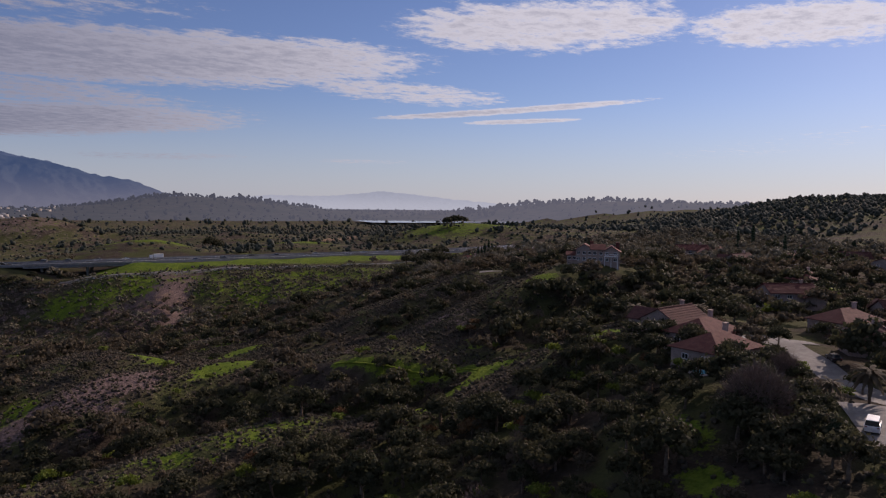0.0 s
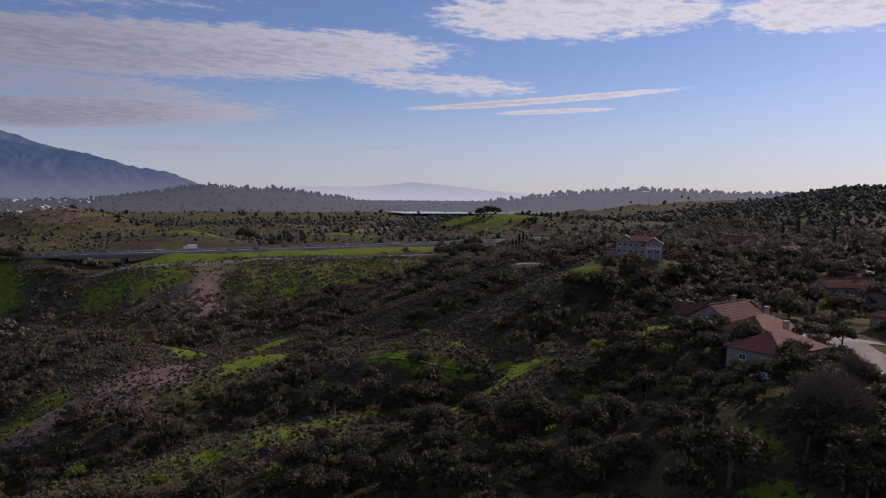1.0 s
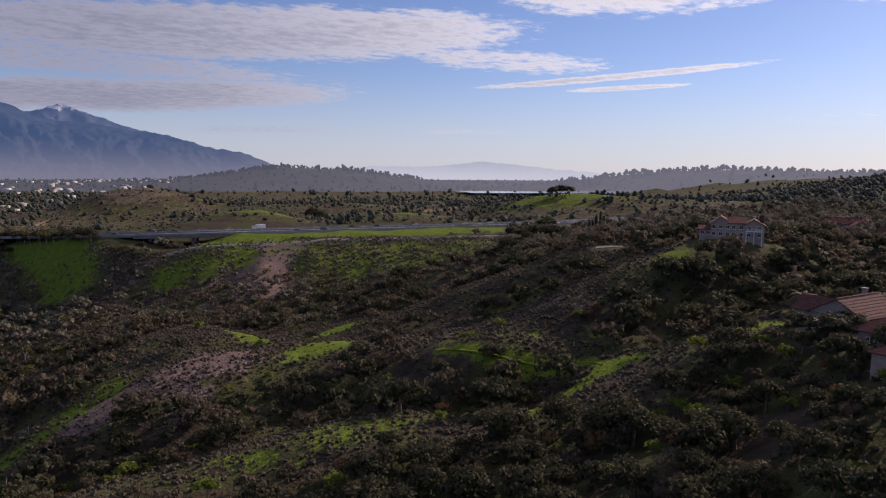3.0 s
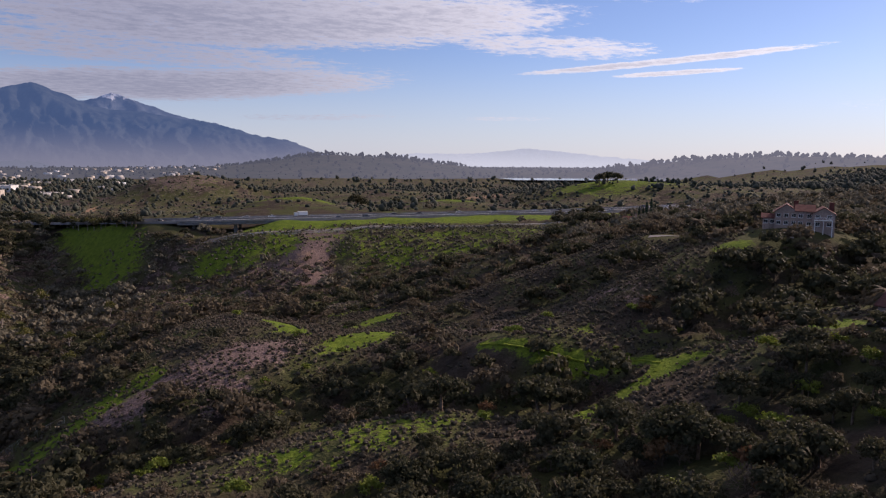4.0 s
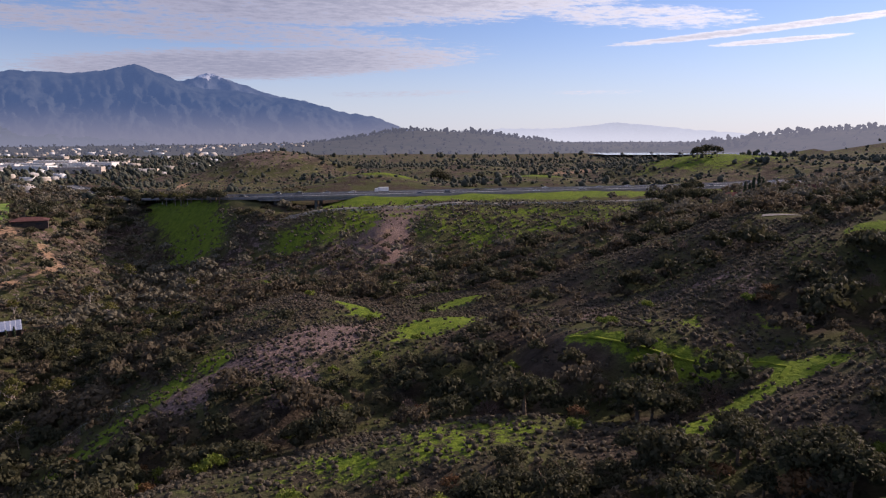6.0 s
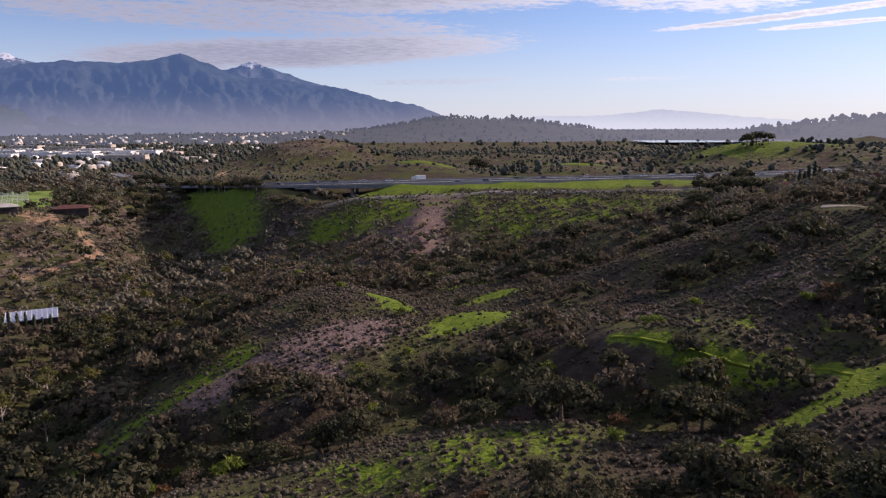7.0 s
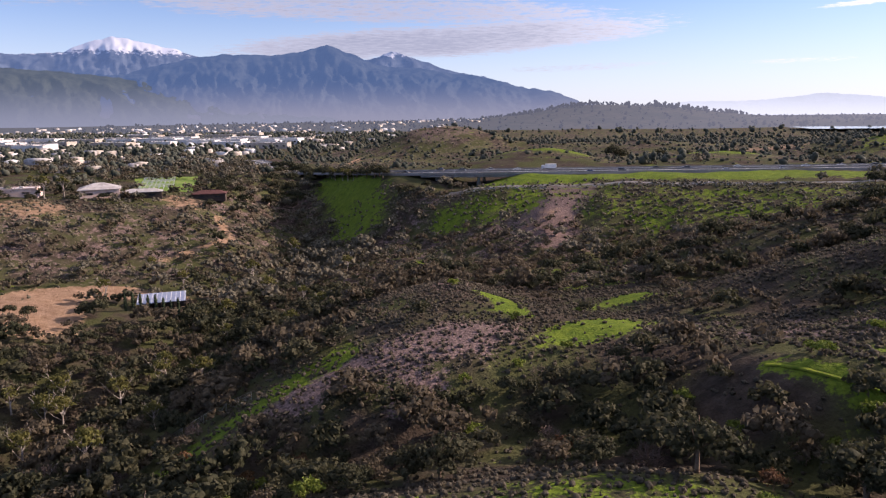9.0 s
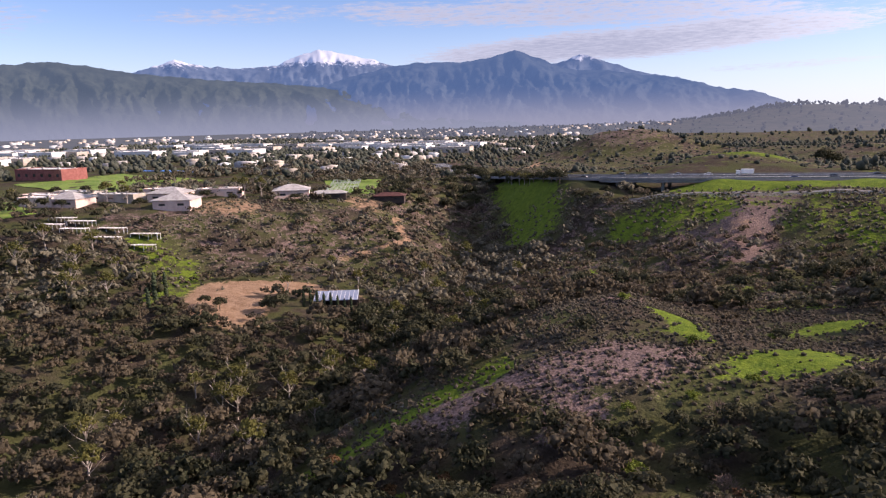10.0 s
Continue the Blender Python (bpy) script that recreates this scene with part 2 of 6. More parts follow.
M_WATER = surface("lake_water", mottled((0.30, 0.36, 0.42), (0.36, 0.42, 0.48), 0.01), 0.12, spec=0.6)
M_POOL = surface("pool_water", mottled((0.05, 0.30, 0.36), (0.09, 0.38, 0.44), 0.5), 0.05, spec=0.6)


def car_paint(name, c, rough=0.3, metal=0.2):
    return surface(name, mottled(c, tuple(v * 0.85 for v in c), 1.5), rough, metal, spec=0.6)


PAINTS = [car_paint("white_paint", (0.75, 0.75, 0.74)), car_paint("silver_paint", (0.45, 0.46, 0.48), 0.3, 0.6), car_paint("black_paint", (0.02, 0.02, 0.025)),
          car_paint("grey_paint", (0.12, 0.125, 0.13), 0.3, 0.4), car_paint("blue_paint", (0.03, 0.06, 0.16)), car_paint("red_paint", (0.25, 0.02, 0.02))]


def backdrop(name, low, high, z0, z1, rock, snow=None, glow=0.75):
    """Far ranges: bare rock and chaparral, with haze painted in as emission, paler towards the foot."""
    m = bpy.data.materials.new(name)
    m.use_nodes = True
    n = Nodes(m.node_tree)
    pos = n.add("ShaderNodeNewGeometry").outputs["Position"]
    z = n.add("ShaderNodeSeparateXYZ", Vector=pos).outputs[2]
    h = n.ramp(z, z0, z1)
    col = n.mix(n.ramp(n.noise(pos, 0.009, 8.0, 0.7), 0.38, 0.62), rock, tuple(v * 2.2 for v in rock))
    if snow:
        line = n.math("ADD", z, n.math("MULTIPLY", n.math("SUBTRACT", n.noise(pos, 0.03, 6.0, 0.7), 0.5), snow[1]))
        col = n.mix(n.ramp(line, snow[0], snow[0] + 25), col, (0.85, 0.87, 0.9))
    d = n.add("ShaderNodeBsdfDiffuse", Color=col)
    # Haze as emitted colour over the rock, strongest at the foot.
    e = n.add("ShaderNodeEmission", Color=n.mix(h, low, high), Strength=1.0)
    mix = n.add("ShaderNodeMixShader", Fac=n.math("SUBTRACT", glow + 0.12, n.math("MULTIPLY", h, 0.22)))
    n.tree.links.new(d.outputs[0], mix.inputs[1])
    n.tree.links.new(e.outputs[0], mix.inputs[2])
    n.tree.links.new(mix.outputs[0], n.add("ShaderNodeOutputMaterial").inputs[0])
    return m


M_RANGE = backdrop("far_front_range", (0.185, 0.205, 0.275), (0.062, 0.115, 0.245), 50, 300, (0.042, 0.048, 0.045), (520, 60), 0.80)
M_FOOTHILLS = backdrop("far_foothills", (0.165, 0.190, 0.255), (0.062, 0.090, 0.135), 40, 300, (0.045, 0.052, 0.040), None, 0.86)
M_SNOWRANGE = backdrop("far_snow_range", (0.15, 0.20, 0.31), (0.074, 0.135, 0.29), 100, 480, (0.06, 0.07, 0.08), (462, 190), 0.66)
# This range's paleness is almost wholly emitted haze; little rock shows.
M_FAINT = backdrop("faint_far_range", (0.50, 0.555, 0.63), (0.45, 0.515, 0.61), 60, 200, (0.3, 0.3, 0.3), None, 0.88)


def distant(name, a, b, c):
    """Floor and trees of the farthest valley, a backdrop with its haze painted in as emission."""
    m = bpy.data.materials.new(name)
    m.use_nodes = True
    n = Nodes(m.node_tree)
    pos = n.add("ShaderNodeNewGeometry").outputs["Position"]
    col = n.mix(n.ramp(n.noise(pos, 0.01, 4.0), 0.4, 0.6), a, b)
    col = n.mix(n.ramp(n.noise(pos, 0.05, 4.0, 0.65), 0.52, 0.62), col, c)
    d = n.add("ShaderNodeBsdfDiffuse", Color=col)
    # Painted haze emits more towards the sun's side, imitating brighter airlight there.
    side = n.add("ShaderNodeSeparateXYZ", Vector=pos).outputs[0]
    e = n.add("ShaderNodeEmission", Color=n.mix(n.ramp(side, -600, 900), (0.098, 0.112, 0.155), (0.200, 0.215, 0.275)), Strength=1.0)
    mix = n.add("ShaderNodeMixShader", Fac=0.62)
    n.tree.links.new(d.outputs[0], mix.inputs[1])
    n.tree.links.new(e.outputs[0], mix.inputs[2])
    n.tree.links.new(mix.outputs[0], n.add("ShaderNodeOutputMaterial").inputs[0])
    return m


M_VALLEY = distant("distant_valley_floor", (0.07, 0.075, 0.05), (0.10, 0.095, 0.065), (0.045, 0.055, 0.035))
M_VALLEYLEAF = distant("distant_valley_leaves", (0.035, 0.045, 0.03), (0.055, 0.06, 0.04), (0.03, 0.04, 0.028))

# ---- relief: ridges, gullies and edges of the land, as lines of (x, y, z) ----
RELIEF = {
    "creek": (20, [(-150, -60, 2), (-148, 60, 6), (-142, 130, 9), (-138, 185, 10), (-152, 235, 11), (-176, 290, 13),
                   (-196, 340, 15), (-212, 390, 16), (-222, 425, 17.5), (-240, 458, 22), (-262, 492, 31), (-280, 525, 42)]),
    "bench": (28, [(-300, 60, 22), (-250, 150, 23), (-205, 215, 20), (-186, 254, 17), (-222, 264, 21), (-250, 250, 23)]),
    "bluff_foot": (25, [(-390, 120, 30), (-310, 210, 29), (-268, 285, 26), (-250, 335, 26), (-228, 360, 28), (-238, 410, 25), (-252, 440, 28), (-270, 475, 34)]),
    "bluff_edge": (25, [(-470, 150, 47), (-360, 245, 47), (-318, 320, 48), (-284, 372, 44), (-276, 425, 44), (-290, 467, 46), (-308, 515, 48), (-330, 580, 49), (-350, 680, 50)]),
    "upland": (70, [(-560, 250, 54), (-430, 330, 53), (-345, 430, 50), (-330, 560, 50), (-450, 660, 52), (-560, 790, 54), (-800, 900, 55)]),
    "bank_foot": (12, [(-196, 408, 18), (-207, 424, 20), (-224, 456, 27), (-243, 491, 38), (-262, 525, 46)]),
    "bank_top": (14, [(-166, 396, 27), (-160, 418, 42), (-148, 432, 55), (-165, 447, 57), (-205, 481, 54.5), (-250, 521, 49.5)]),
    "bank_mid": (12, [(-186, 412, 22), (-203, 440, 28.5), (-222, 472, 38.5), (-246, 512, 47)]),
    "shelf": (25, [(-122, 416, 54), (-60, 424, 57), (0, 433, 58), (60, 442, 59), (108, 450, 60), (170, 440, 64)]),
    "road_fill": (25, [(-160, 470, 58.8), (-203, 503, 55.5), (-258, 545, 51), (-330, 614, 44), (-470, 750, 45)]),
    "underpass": (16, [(-120, 426, 52), (-114, 452, 53), (-108, 485, 55)]),
    "roadbed": (30, [(-84, 450, 60.6), (-60, 458, 61.1), (0, 475, 61.3), (120, 508, 61.6), (230, 540, 63)]),
    "roadbed_back": (30, [(-150, 500, 57.5), (-80, 500, 61), (0, 520, 61.3), (120, 555, 61.6), (230, 590, 63)]),
    "scarp_foot": (20, [(-128, 392, 31), (-95, 384, 36), (-74, 380, 38), (-40, 386, 39), (-18, 378, 33), (10, 376, 36), (40, 370, 43), (74, 372, 52)]),
    "knoll": (20, [(-115, 408, 47), (-80, 402, 47)]),
    "wash": (18, [(-150, 345, 20), (-112, 330, 25), (-57, 350, 30.5), (-20, 345, 33), (0, 350, 36), (40, 352, 46), (70, 358, 53)]),
    "spur_north": (14, [(97, 245, 73), (86, 256, 71.5), (56, 250, 61), (30, 256, 52), (8, 259, 43.5), (-20, 264, 38)]),
    "spur_middle": (14, [(104, 193, 75.3), (90, 190, 73.5), (61, 181, 63.5), (41, 182, 56.5), (20, 192, 50), (5, 203, 46.5), (-14, 214, 44), (-35, 222, 45), (-56, 231, 46.8), (-88, 230, 40), (-118, 248, 24)]),
    "spur_brown": (12, [(-60, 252, 44), (-64, 228, 46.5), (-66, 208, 46), (-56, 196, 46), (-56, 176, 44), (-70, 165, 38), (-84, 156, 31), (-100, 150, 22)]),
    "draw": (11, [(46, 147, 50), (28, 148, 44), (10, 153, 40.5), (-8, 160, 38), (-24, 161, 36.5), (-42, 149, 34), (-62, 139, 29), (-105, 128, 17)]),
    "spur_near": (12, [(80, 122, 66), (64, 138, 57.5), (50, 130, 53.5), (38, 125, 50), (24, 128, 48), (9, 136, 48), (-5, 130, 48.5), (-24, 121, 44.5), (-41, 113, 43), (-60, 114, 40), (-84, 106, 30), (-110, 95, 16)]),
    "ridge_far": (14, [(120, 350, 65), (80, 340, 60), (47, 330, 56), (25, 325, 49.5), (5, 318, 42), (-14, 312, 37)]),
    "gully_far": (16, [(90, 300, 62), (58, 294, 52), (25, 292, 42), (-20, 290, 35), (-60, 292, 31)]),
    "gully_mid": (14, [(78, 216, 64), (45, 220, 52), (18, 230, 44.5), (-8, 238, 40.5), (-40, 250, 37)]),
    "scarp_ridge": (10, [(-50, 424, 56.5), (-54, 408, 52.5), (-58, 392, 47.5), (-56, 374, 40)]),
    "scarp_gully": (8, [(-40, 420, 54.5), (-44, 402, 46), (-46, 386, 37.5)]),
    "scarp_cut": (8, [(-67, 420, 54.5), (-72, 402, 46), (-72, 386, 37)]),
    "scarp_rib": (8, [(-28, 426, 57.5), (-30, 408, 52), (-32, 392, 44)]),
    "loop": (9, [(20, 167, 54.6), (28, 162, 55.3), (38, 156, 55.3), (48, 151, 55.2), (56, 147, 55), (58, 141, 54.5)]),
    "brown_flank": (12, [(-20, 200, 44.5), (-28, 190, 45), (-38, 180, 44), (-48, 162, 39)]),
    "above_trail": (12, [(62, 172, 58.5), (42, 172, 56), (26, 178, 53)]),
    "slope_east": (18, [(70, 97, 60), (48, 82, 55), (34, 92, 49), (55, 50, 62), (38, 40, 54), (20, 60, 46), (-20, 80, 36)]),
    "terrace_edge": (16, [(60, -40, 65), (65, 20, 66.5), (66, 52, 67.3), (78, 75, 69.5), (85, 95, 69.3), (90, 110, 69.3), (93, 124, 68.8), (100, 140, 68), (112, 150, 67.5)]),
    "terrace": (40, [(130, -60, 68), (130, 30, 68.5), (105, 60, 69), (140, 90, 69), (118, 118, 68.8), (165, 140, 69.5), (230, 180, 71), (330, 200, 73), (330, 60, 71)]),
    "house_ridge": (16, [(104, 197, 75.6), (114, 199, 77.6), (126, 201, 78.8), (138, 205, 79), (132, 216, 79), (150, 232, 78), (100, 243, 73), (128, 270, 73), (165, 330, 71), (205, 372, 70), (260, 372, 70)]),
    "hollow": (18, [(84, 163, 58), (104, 172, 61), (132, 182, 64.5), (160, 200, 69)]),
    "plateau": (40, [(175, 235, 74), (215, 275, 74), (270, 300, 73), (310, 250, 74), (250, 215, 74)]),
    "under_camera": (50, [(-10, -140, 44), (-5, -40, 40), (0, 20, 38), (-60, 30, 24)]),
    "far_south": (120, [(-500, -500, 30), (0, -500, 50), (500, -450, 65), (600, -50, 70), (-600, -100, 40)]),
    "mound_west": (18, [(-150, 582, 58), (-122, 590, 66), (-100, 592, 70), (-75, 592, 68), (-48, 588, 60)]),
    "mound_east": (18, [(-10, 596, 60), (20, 604, 66), (55, 610, 66.5), (95, 616, 61)]),
    "brush_hill": (45, [(-372, 800, 50), (-330, 832, 62), (-300, 845, 78), (-257, 860, 84), (-229, 868, 79), (-195, 880, 69), (-150, 890, 64), (-80, 890, 61), (-20, 850, 66), (60, 840, 58)]),
    "brush_foot": (35, [(-330, 770, 50), (-250, 790, 55), (-190, 800, 56), (-120, 960, 56), (-260, 960, 58), (-360, 930, 52)]),
    "green_hill": (40, [(330, 560, 70), (270, 650, 77), (225, 690, 82), (190, 710, 79), (130, 740, 66)]),
    "swale": (40, [(-240, 640, 47), (-150, 650, 52), (-40, 655, 55), (60, 680, 54), (120, 640, 58)]),
    "basin": (90, [(20, 1000, 56), (180, 960, 60), (400, 950, 62), (600, 1100, 62), (300, 1250, 60), (0, 1350, 56), (-400, 1200, 55)]),
    "right_knolls": (40, [(330, 1000, 62), (400, 1010, 68), (450, 1020, 64), (520, 1040, 69), (620, 1060, 72)]),
    "right_hills": (70, [(420, 540, 80), (560, 660, 94), (700, 760, 110), (800, 820, 119), (960, 840, 117), (1300, 820, 116)]),
    "right_foot": (90, [(400, 380, 74), (480, 480, 76), (480, 720, 76), (640, 900, 85)]),
    "lake_bed": (60, [(200, 1400, 58), (400, 1430, 57), (620, 1470, 58), (600, 1560, 60), (260, 1560, 60)]),
    "lake_hills": (160, [(560, 1720, 86), (680, 1740, 100), (800, 1760, 113), (980, 1820, 119), (1150, 1850, 112), (1600, 1800, 106)]),
    "town_hill": (160, [(-520, 2500, 86), (-360, 2560, 118), (-230, 2600, 126), (-140, 2620, 112), (-50, 2610, 120), (90, 2560, 98), (260, 2500, 76)]),
    "plain": (400, [(-2600, 300, 62), (-1500, 900, 57), (-1100, 1800, 57), (-2000, 2600, 62), (-900, 3000, 58), (300, 3200, 58),
                    (1200, 3000, 62), (2600, 2600, 66), (2600, 800, 75), (0, 4600, 58), (-3200, 3200, 64), (3300, 3300, 66), (0, 1900, 58)]),
    "rim": (900, [(-4500, -1500, 60), (-4500, 2500, 64), (-2500, 4600, 62), (2500, 4600, 62), (4500, 2500, 68), (4500, -1500, 66), (0, -4500, 60)]),
}


def relief_samples():
    out = []
    for step, line in RELIEF.values():
        for a, b in zip(line, line[1:]):
            a, b = np.array(a, float), np.array(b, float)
            n = max(1, int(round(np.hypot(*(b - a)[:2]) / step)))
            out += [a + (b - a) * k / n for k in range(n)]
        out.append(np.array(line[-1], float))
    return np.array(out)


KNOTS = relief_samples()


def _kernel(px, py):
    return -np.sqrt((px[:, None] - KNOTS[:, 0]) ** 2 + (py[:, None] - KNOTS[:, 1]) ** 2 + 64.0)


def _solve_relief():
    n = len(KNOTS)
    a = np.zeros((n + 3, n + 3))
    a[:n, :n] = _kernel(KNOTS[:, 0], KNOTS[:, 1]) + 2.5 * np.eye(n)
    a[:n, n] = a[n, :n] = 1
    a[:n, n + 1], a[:n, n + 2] = KNOTS[:, 0] / 1000, KNOTS[:, 1] / 1000
    a[n + 1, :n], a[n + 2, :n] = KNOTS[:, 0] / 1000, KNOTS[:, 1] / 1000
    return np.linalg.solve(a, np.r_[KNOTS[:, 2], 0, 0, 0])


WEIGHTS = _solve_relief()


def land(x, y):
    """Height of the land, for arrays of x and y."""
    x, y = np.atleast_1d(np.asarray(x, float)), np.atleast_1d(np.asarray(y, float))
    out = np.empty(x.size)
    fx, fy = x.ravel(), y.ravel()
    for k in range(0, x.size, 8192):
        px, py = fx[k:k + 8192], fy[k:k + 8192]
        out[k:k + 8192] = _kernel(px, py) @ WEIGHTS[:-3] + WEIGHTS[-3] + WEIGHTS[-2] * px / 1000 + WEIGHTS[-1] * py / 1000
    near = np.clip(1.5 - np.hypot(fx, fy - 200) / 900, 0.25, 1.0)
    rough = 0.9 * np.sin(fx / 13.1 + 1.7 * np.sin(fy / 17.3)) * np.sin(fy / 11.7 + 1.3 * np.sin(fx / 19.1))
    rough += 0.45 * np.sin(fx / 5.3 + fy / 7.1) * np.sin(fy / 4.7 - fx / 8.3)
    return (out + 0.8 * near * rough).reshape(x.shape)

def mesh_object(name, verts, faces, material, parent=None, smooth=False):
    me = bpy.data.meshes.new(name)
    me.from_pydata(verts, [], faces)
    me.materials.append(material)
    if smooth:
        me.polygons.foreach_set("use_smooth", [True] * len(me.polygons))
    ob = new(name, me)
    if parent is not None:
        ob.parent = parent
    return ob


def spot(x, y, cx, cy, rx, ry, turn=0.0):
    """1 in the middle of an oval patch of the plan, 0 at its rim and beyond."""
    c, s = math.cos(radians(turn)), math.sin(radians(turn))
    u, v = ((x - cx) * c + (y - cy) * s) / rx, (-(x - cx) * s + (y - cy) * c) / ry
    return np.clip(1.6 * (1 - np.sqrt(u * u + v * v)), 0, 1)


def strip(x, y, pts, half):
    """1 along a line of the plan, 0 past its half width."""
    out = np.zeros_like(np.asarray(x, float))
    for (ax, ay), (bx, by) in zip(pts, pts[1:]):
        t = np.clip(((x - ax) * (bx - ax) + (y - ay) * (by - ay)) / ((bx - ax) ** 2 + (by - ay) ** 2), 0, 1)
        out = np.maximum(out, np.clip(1.6 * (1 - np.hypot(x - ax - t * (bx - ax), y - ay - t * (by - ay)) / half), 0, 1))
    return out


LOOP_PATH = [(20, 167), (28, 162), (38, 156), (48, 151), (56, 147), (59, 142), (56, 138)]
DRAW = [(30, 147), (10, 153), (-8, 160), (-24, 162), (-44, 149), (-62, 139), (-105, 128)]
CREEK = [p[:2] for p in RELIEF["creek"][1]]


def grass_cover(x, y):
    g = 0.56 * spot(x, y, 42, 152, 21, 8, -28)
    g = np.maximum(g, 0.95 * strip(x, y, LOOP_PATH, 3.0))
    g = np.maximum(g, 0.62 * spot(x, y, 45, 170, 13, 5, -10))
    g = np.maximum(g, 0.60 * spot(x, y, 62, 167, 10, 5, -20))
    g = np.maximum(g, 0.85 * strip(x, y, [(29, 120), (38, 126), (47, 132), (56, 136.5), (66, 141)], 5.0))
    for args in ((-12, 208, 25, 11, 51), (-10, 253, 18, 8, 52), (-43, 226, 20, 6, -52), (-36, 214, 10, 5, -45)):
        g = np.maximum(g, 1.15 * spot(x, y, *args))
    for args in ((-20, 292, 26, 10, 5), (-72, 290, 22, 8, -50), (-30, 330, 40, 16, 10), (-110, 350, 26, 12, 30), (62, 262, 18, 7, 30)):
        g = np.maximum(g, 0.5 * spot(x, y, *args))
    g = np.maximum(g, 0.45 * strip(x, y, [(-30, 404), (20, 404), (90, 410), (120, 425)], 26))
    for args in ((90, 127, 6, 11, 25), (63, 52, 5, 10, 10), (58, 38, 4, 7, 0), (101, 197, 9, 6, 20)):
        g = np.maximum(g, spot(x, y, *args))
    g = np.maximum(g, 0.50 * spot(x, y, -14, 122, 40, 13, 12))
    g = np.maximum(g, 0.72 * strip(x, y, [(-100, 146), (-90, 157), (-80, 170), (-70, 180)], 8))
    g = np.maximum(g, 0.78 * strip(x, y, [(-172, 418), (-188, 446), (-214, 486), (-240, 518)], 25))
    g = np.maximum(g, 0.42 * strip(x, y, [(-60, 420), (-20, 422), (60, 420), (110, 428)], 18))
    g = np.maximum(g, 0.6 * strip(x, y, [(-110, 398), (-70, 410)], 20))
    g = np.maximum(g, 1.2 * strip(x, y, [(-90, 440), (0, 462), (120, 488), (200, 505)], 22))
    g = np.maximum(g, 0.6 * spot(x, y, 186, 344, 24, 14, 50))
    g = np.maximum(g, 0.95 * spot(x, y, -98, 590, 62, 22, 0))
    g = np.maximum(g, 0.9 * spot(x, y, 40, 606, 74, 20, 5))
    g = np.maximum(g, 0.62 * spot(x, y, 215, 690, 110, 75, 0))
    g = np.maximum(g, 0.42 * spot(x, y, 740, 740, 160, 70, 35))
    g = np.maximum(g, 0.48 * strip(x, y, [(-318, 262), (-290, 258), (-268, 246), (-258, 228)], 20))
    g = np.maximum(g, 0.17 * (y > 530) * (x > -330))
    return np.clip(g, 0, 1)


def soil_cover(x, y):
    s = 1.3 * np.maximum(spot(x, y, -236, 243, 44, 22, -38), strip(x, y, [(-252, 262), (-228, 284), (-206, 286)], 12))
    s = np.maximum(s, 0.5 * spot(x, y, -286, 398, 28, 22, 0))
    s = np.maximum(s, 0.16 * strip(x, y, [(-330, 270), (-268, 330), (-256, 440)], 45))
    s = np.maximum(s, 0.52 * spot(x, y, -330, 330, 38, 34, 0))
    s = np.maximum(s, 0.9 * strip(x, y, [(-330, 760), (-312, 700), (-296, 640)], 7))
    s = np.maximum(s, 0.55 * strip(x, y, [(-245, 330), (-232, 372), (-262, 400)], 5))
    s = np.maximum(s, 0.36 * spot(x, y, -56, 392, 34, 17, 8))
    s = np.maximum(s, 0.55 * spot(x, y, 90, 780, 60, 60, 0))
    return np.clip(s, 0, 1)


def dead_cover(x, y):
    d = np.maximum(spot(x, y, -46, 186, 30, 15, 42), spot(x, y, -68, 168, 22, 9, 40))
    d = np.maximum(d, 0.75 * spot(x, y, -46, 168, 12, 10, 20))
    d = np.maximum(d, 0.42 * strip(x, y, [(62, 190), (20, 200), (0, 214)], 18))
    d = np.maximum(d, 0.6 * spot(x, y, -75, 395, 35, 20, 0))
    d = np.maximum(d, 0.5 * spot(x, y, -70, 240, 30, 20, 0))
    d = np.maximum(d, 0.33 * strip(x, y, [(-330, 270), (-262, 330), (-250, 400), (-250, 470)], 60))
    d = np.maximum(d, 0.36 * ((y > 300) & (y < 420) & (x > -150) & (x < -24)))
    d = np.maximum(d, 0.5 * spot(x, y, -262, 850, 90, 60, 15))
    d = np.maximum(d, 0.9 * strip(x, y, [(-50, 424), (-56, 400), (-57, 376)], 24))
    d = np.maximum(d, 0.30 * ((y > 560) & (x < 380)))
    return np.clip(d, 0, 1)


def spread(centre, near, step, far, grow):
    """Grid lines: even within near of the centre, wider and wider out to far."""
    out, d, s = [0.0], 0.0, step
    while d < far:
        s = s if d < near else s * grow
        d += s
        out.append(min(d, far))
    return np.array([centre - v for v in out[:0:-1]] + [centre + v for v in out])


